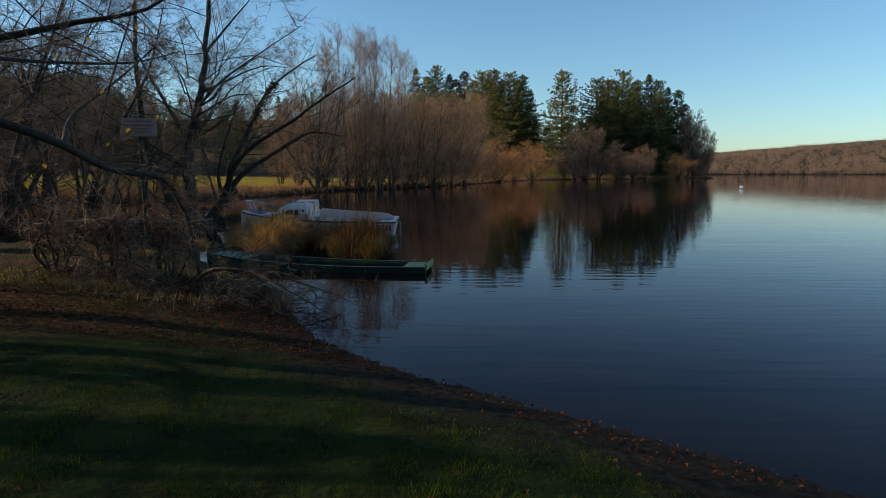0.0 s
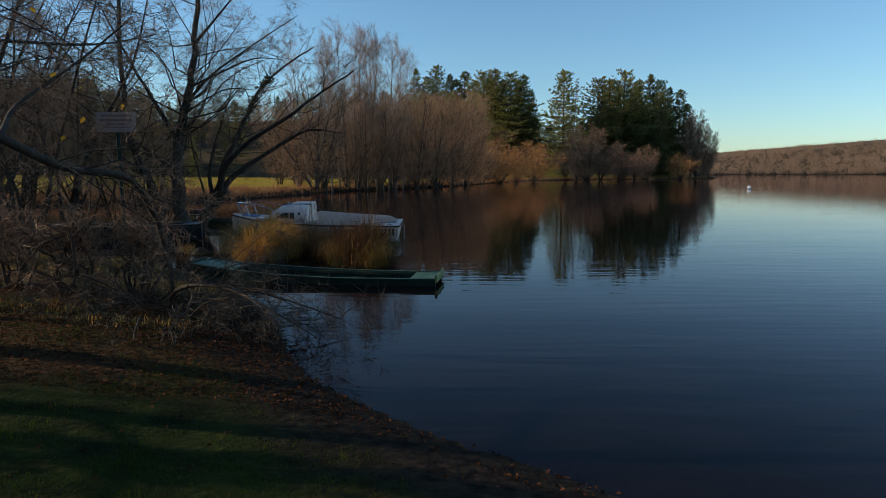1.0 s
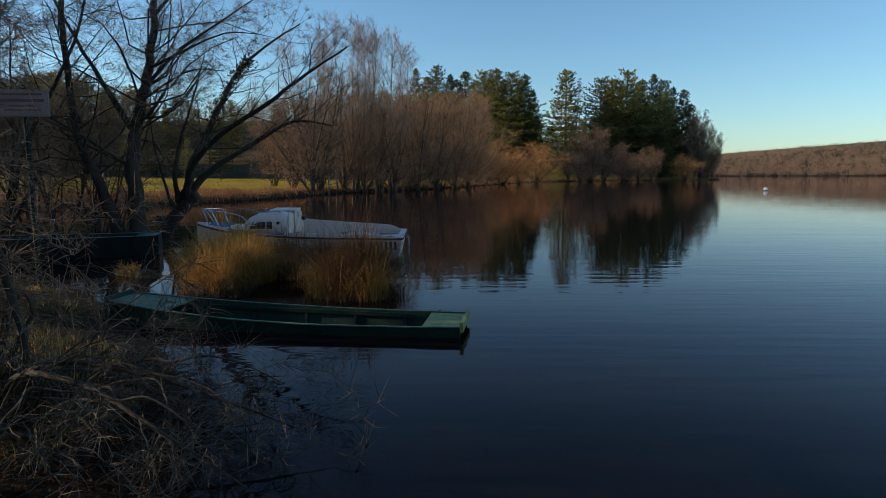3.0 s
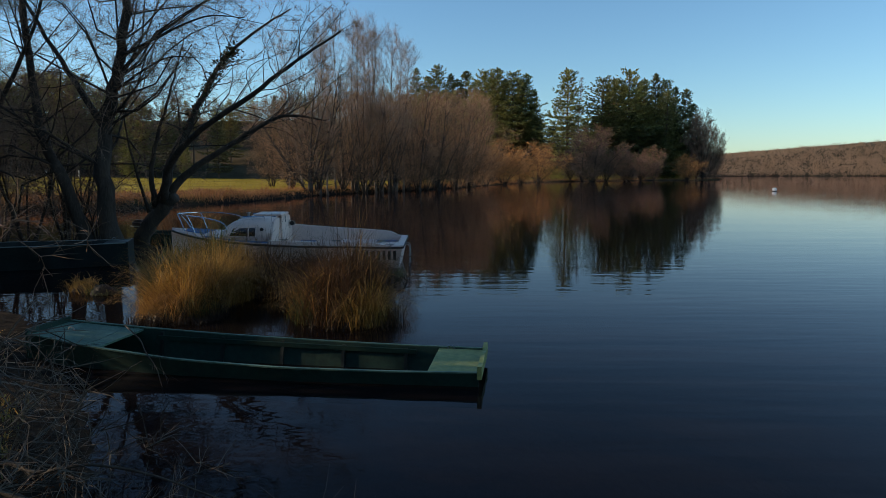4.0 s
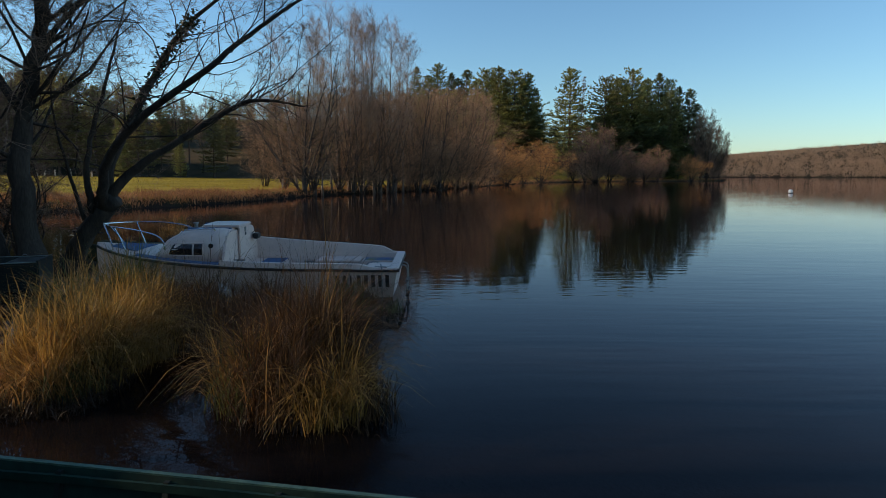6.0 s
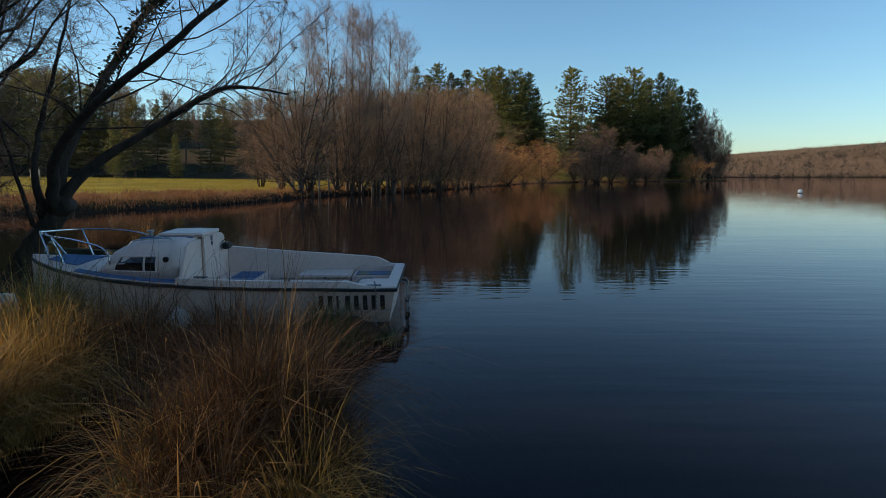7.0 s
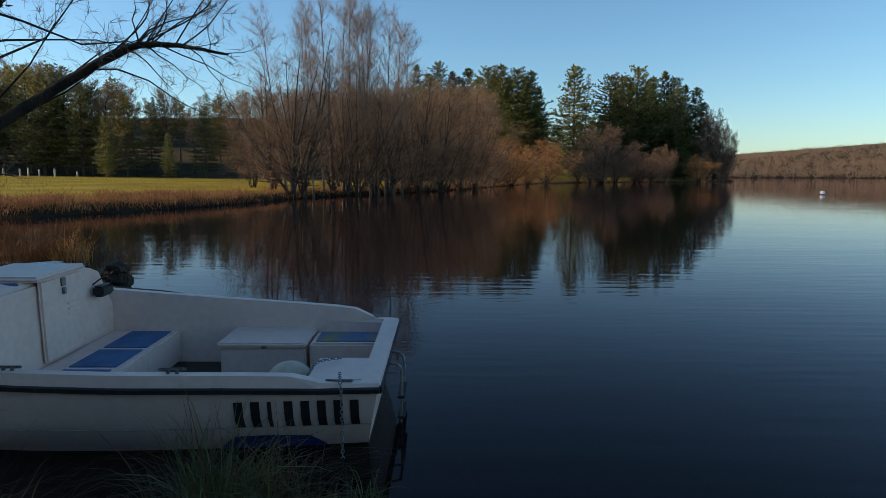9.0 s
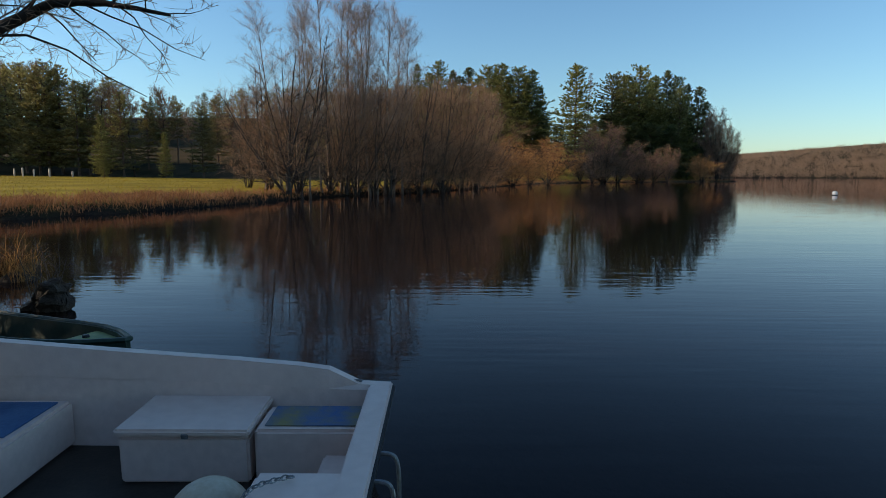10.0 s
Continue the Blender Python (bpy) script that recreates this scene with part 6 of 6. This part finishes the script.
def conifer(x, y, g, h, v, wide=1.0, group="headland conifers", label="tall dark green pine with layered branches"):
    H, tm, cm = CON[v % len(CON)]
    s = h / H
    m = Matrix.Translation((x, y, g - 0.2)) @ pose(0, 0, 0, 0, 0, TURN.random() * 360) @ Matrix.Diagonal((s * wide, s * wide, s, 1))
    ob = thing("conifer_tree", m, label, "tree", group)
    for nm, me in (("trunk", tm), ("crown", cm)):
        o = new(nm, me)
        o.parent = ob
    return ob


for px, d, top, v, wide in ((740, 268, 120, 2, 0.9), (777, 268, 116, 1, 0.9), (802, 272, 131, 2, 0.9), (828, 276, 126, 2, 0.9), (760, 274, 136, 1, 1.1), (814, 280, 140, 2, 1.1),
                            (862, 228, 124, 0, 0.95), (886, 222, 121, 1, 1.0), (912, 220, 127, 0, 0.95), (938, 222, 131, 1, 0.9), (848, 236, 140, 2, 1.0), (874, 240, 140, 1, 1.1), (900, 240, 140, 2, 1.1), (926, 240, 140, 2, 1.1), (952, 242, 160, 2, 0.9),
                            (1014, 210, 123, 1, 0.95), (1074, 222, 138, 0, 0.9), (1096, 230, 140, 1, 0.9), (1123, 232, 126, 0, 0.95), (1150, 238, 142, 1, 0.95),
                            (1168, 240, 131, 2, 0.9), (1192, 226, 160, 0, 0.75), (1186, 240, 142, 1, 0.9), (1206, 240, 154, 2, 0.95), (1224, 236, 158, 2, 1.0), (1238, 238, 184, 2, 0.9), (1108, 246, 150, 2, 1.1), (1140, 248, 148, 2, 1.1),
                            (1086, 240, 160, 2, 1.1), (1160, 228, 188, 1, 0.9), (1130, 228, 196, 2, 1.0), (1100, 226, 200, 2, 1.0), (1210, 228, 205, 2, 1.0),
                            # low wide spruces added to fill in the dark under the crowns
                            (1070, 246, 205, 4, 1.6), (1108, 216, 225, 4, 1.5), (1145, 218, 222, 4, 1.5), (1180, 220, 225, 4, 1.5), (890, 250, 205, 4, 1.7), (855, 246, 212, 4, 1.8), (925, 252, 210, 4, 1.7), (960, 252, 215, 4, 1.7), (985, 246, 222, 4, 1.7), (1020, 250, 218, 4, 1.8), (1045, 248, 215, 4, 1.6)):
    conifer(*spot(px, d, top), v, wide * (1.12 if px < 1150 else 0.95))
# dead larch
lx, ly, lg, lh = spot(1038, 208, 136)
LAR = thing("dead_larch", Matrix.Translation((lx, ly, lg)), "thin leafless larch with pale trunk on the headland", "tree")
rl = random.Random(8)
trunk_l = [Vector((-1.5 * (1 - t), 0, lh * t)) for t in (0, 0.3, 0.6, 1.0)]
part("trunk", tubes_of([(trunk_l, [0.28, 0.2, 0.12, 0.03])], 6), M_BIRCH, LAR)
pl = []
for _ in range(150):
    t = 0.22 + 0.78 * rl.random()
    a = rl.random() * 6.283
    p = Vector((-1.5 * (1 - t), 0, lh * t))
    L = 3.4 * (1.05 - t) + 0.4
    q = p + Vector((math.cos(a) * L, math.sin(a) * L, -0.12 * L + rl.gauss(0, 0.3)))
    pl.append(([p, p.lerp(q, 0.6) + Vector((0, 0, 0.2)), q], [0.05, 0.04, 0.025]))
    for _k in range(5):
        s = p.lerp(q, 0.3 + 0.7 * rl.random())
        pl.append(([s, s + Vector((rl.gauss(0, 0.4), rl.gauss(0, 0.4), rl.gauss(-0.1, 0.4)))], [0.03, 0.02]))
tagged(part("crown", tubes_of(pl, 3), M_PURPLE, LAR), kind="stuff")

# pine wood behind the meadow: front row, then rows up the hill
PROFILE = [(-200, 120), (-60, 120), (0, 130), (37, 112), (65, 124), (102, 118), (150, 145), (180, 146), (216, 148), (250, 165), (280, 160), (310, 172), (340, 186), (368, 166), (400, 172), (450, 165), (520, 152), (620, 150), (720, 150), (760, 160)]
pxs = -260.0
while pxs < 400:
    top = float(np.interp(pxs, [p[0] for p in PROFILE], [p[1] for p in PROFILE])) + TURN.uniform(-6, 22)
    d = TURN.uniform(128, 150)
    if TURN.random() < (0.5 if pxs > 215 else 0.22):
        plant("wood", pxs, d, top + 6, 1.0)
    else:
        conifer(*spot(pxs, d, top), TURN.choice((5, 5, 3, 5, 5)), 0.95, "pine wood", "olive green pine at the edge of the wood")
    pxs += TURN.uniform(17, 30)
pxs = -260.0
while pxs < 860:
    top = float(np.interp(pxs, [p[0] for p in PROFILE], [p[1] for p in PROFILE])) + TURN.uniform(-3, 16)
    d = TURN.uniform(165, 205)
    x, y, g, h = spot(pxs, d, top)
    if TURN.random() < 0.4:
        conifer(x, y, g, h, TURN.choice((5, 3, 3, 5, 2)), 0.95, "pine wood", "dark pine up the wooded slope")
    else:
        plant("wood", pxs, d, top + 4, 1.0)
    pxs += TURN.uniform(9, 15)
for px, d, top in ((560, 150, 212), (590, 152, 206), (622, 150, 210), (655, 152, 206), (690, 150, 214)):
    conifer(*spot(px, d, top), 5, 1.5, "pine wood", "broad olive green pine at the edge of the wood")
for px, d, top in ((295, 118, 235), (185, 118, 262), (182, 120, 205)):
    conifer(*spot(px, d, top), 1, 0.7, "young trees", "small yellow-green young conifer at the meadow's edge")


# pale tree guards along the edge of the meadow
for px, d, tall in ((24, 121, 1.5), (39, 119, 1.7), (59, 122, 1.4), (87, 118, 1.6), (128, 121, 1.1), (-6, 120, 1.5)):
    x, y, g, _ = spot(px, d, 300)
    guard = thing("tree_guard", Matrix.Translation((x, y, g)), "pale plastic tree guard on a young tree at the wood's edge", "tree guard", "tree guards")
    part("tube", loft([[(r * math.cos(a), r * math.sin(a), z * tall) for a in np.linspace(0, 2 * math.pi, 9)[:-1]] for r, z in ((0.16, 0), (0.20, 0.5), (0.17, 1.0))]), M_GUARD, guard)
    part("stake", pipe([(0.2, 0, -0.1), (0.2, 0, tall * 1.15)], 0.03, 5), M_POST, guard)


# distant wooded hills
def far_woods():
    rng = random.Random(91)
    vs, fs = [], []
    pts = []
    while len(pts) < 8000:
        x, y = rng.uniform(110, 1150), rng.uniform(740, 1130)
        if rng.random() < 1.0 - (y - 780) / 420:
            pts.append((x, y))
    A = np.array(pts)
    D = shore_distance(A[:, 0][None], A[:, 1][None])
    Z = height(A[:, 0][None], A[:, 1][None], D)[0]
    for (x, y), d, z in zip(pts, D[0], Z):
        if d < -12:
            continue
        z = max(z, 0.0)
        h, r = rng.uniform(5, 9.5), rng.uniform(2.0, 3.6)
        for _ in range(18):
            a, b = rng.random() * 6.283, math.acos(rng.uniform(-1, 1))
            p = Vector((x + r * math.sin(b) * math.cos(a), y + r * math.sin(b) * math.sin(a), z + h * 0.5 + h * 0.5 * math.cos(b)))
            w = Vector((rng.gauss(0, 0.5), rng.gauss(0, 0.5), 0.9)).normalized()
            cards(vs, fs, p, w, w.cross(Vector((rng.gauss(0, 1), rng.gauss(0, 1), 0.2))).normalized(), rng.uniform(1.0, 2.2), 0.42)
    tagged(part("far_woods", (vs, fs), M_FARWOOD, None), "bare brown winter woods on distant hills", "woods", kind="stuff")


far_woods()


# dark wood added out of view, behind the shore and on the rising bank beyond the thicket, which keeps the shore in
# shade
for x, y, h, v in ((-27, -4.0, 16, 2), (-22, -3.5, 14, 2), (-31, -11, 16, 0), (-18, -4.5, 13, 4), (-36, -5, 17, 2), (-30, 20.0, 14, 2), (-37, 19.6, 15, 2), (-26, 21.5, 12, 2), (-22.5, 20.4, 11, 2), (-24.5, 18.6, 9.5, 2), (-24, -12, 14, 2), (-28, -21, 16, 2),
                   (-44, -3, 12.5, 2), (-20, -0.9, 12.5, 2), (-25, 1.0, 11, 4), (-40, -18, 18, 2), (-43, 20, 10, 0), (-13, -9, 15, 2), (-7, -11, 16, 2), (-1, -10, 15, 2), (5, -12, 16, 0), (11, -11, 14, 4), (-18, -14, 17, 2),
                   (-7.4, 4.6, 2.6, 4), (-6.9, 1.0, 2.6, 4), (-8.8, 3.4, 3.0, 4), (-10, -17, 18, 2), (-3, -18, 18, 2), (4, -19, 17, 2), (12, -20, 17, 2), (-16, -22, 18, 2), (19, -17, 15, 2), (27, -24, 16, 2)):
    conifer(x, y, ground_z(x, y), h, 4, 1.0, "bank wood", "dense dark spruce added out of view to shade the bank")
for x, y, h, s in ((-18, 5.2, 8, 71), (-13, 2.2, 6, 70), (-14, -3, 8, 72), (-18, -8, 9, 75)):
    shrub(x, y, h, 5, s, "tangled bare alder added out of view to shade the bank", (0, 0), 0.10, near=False)
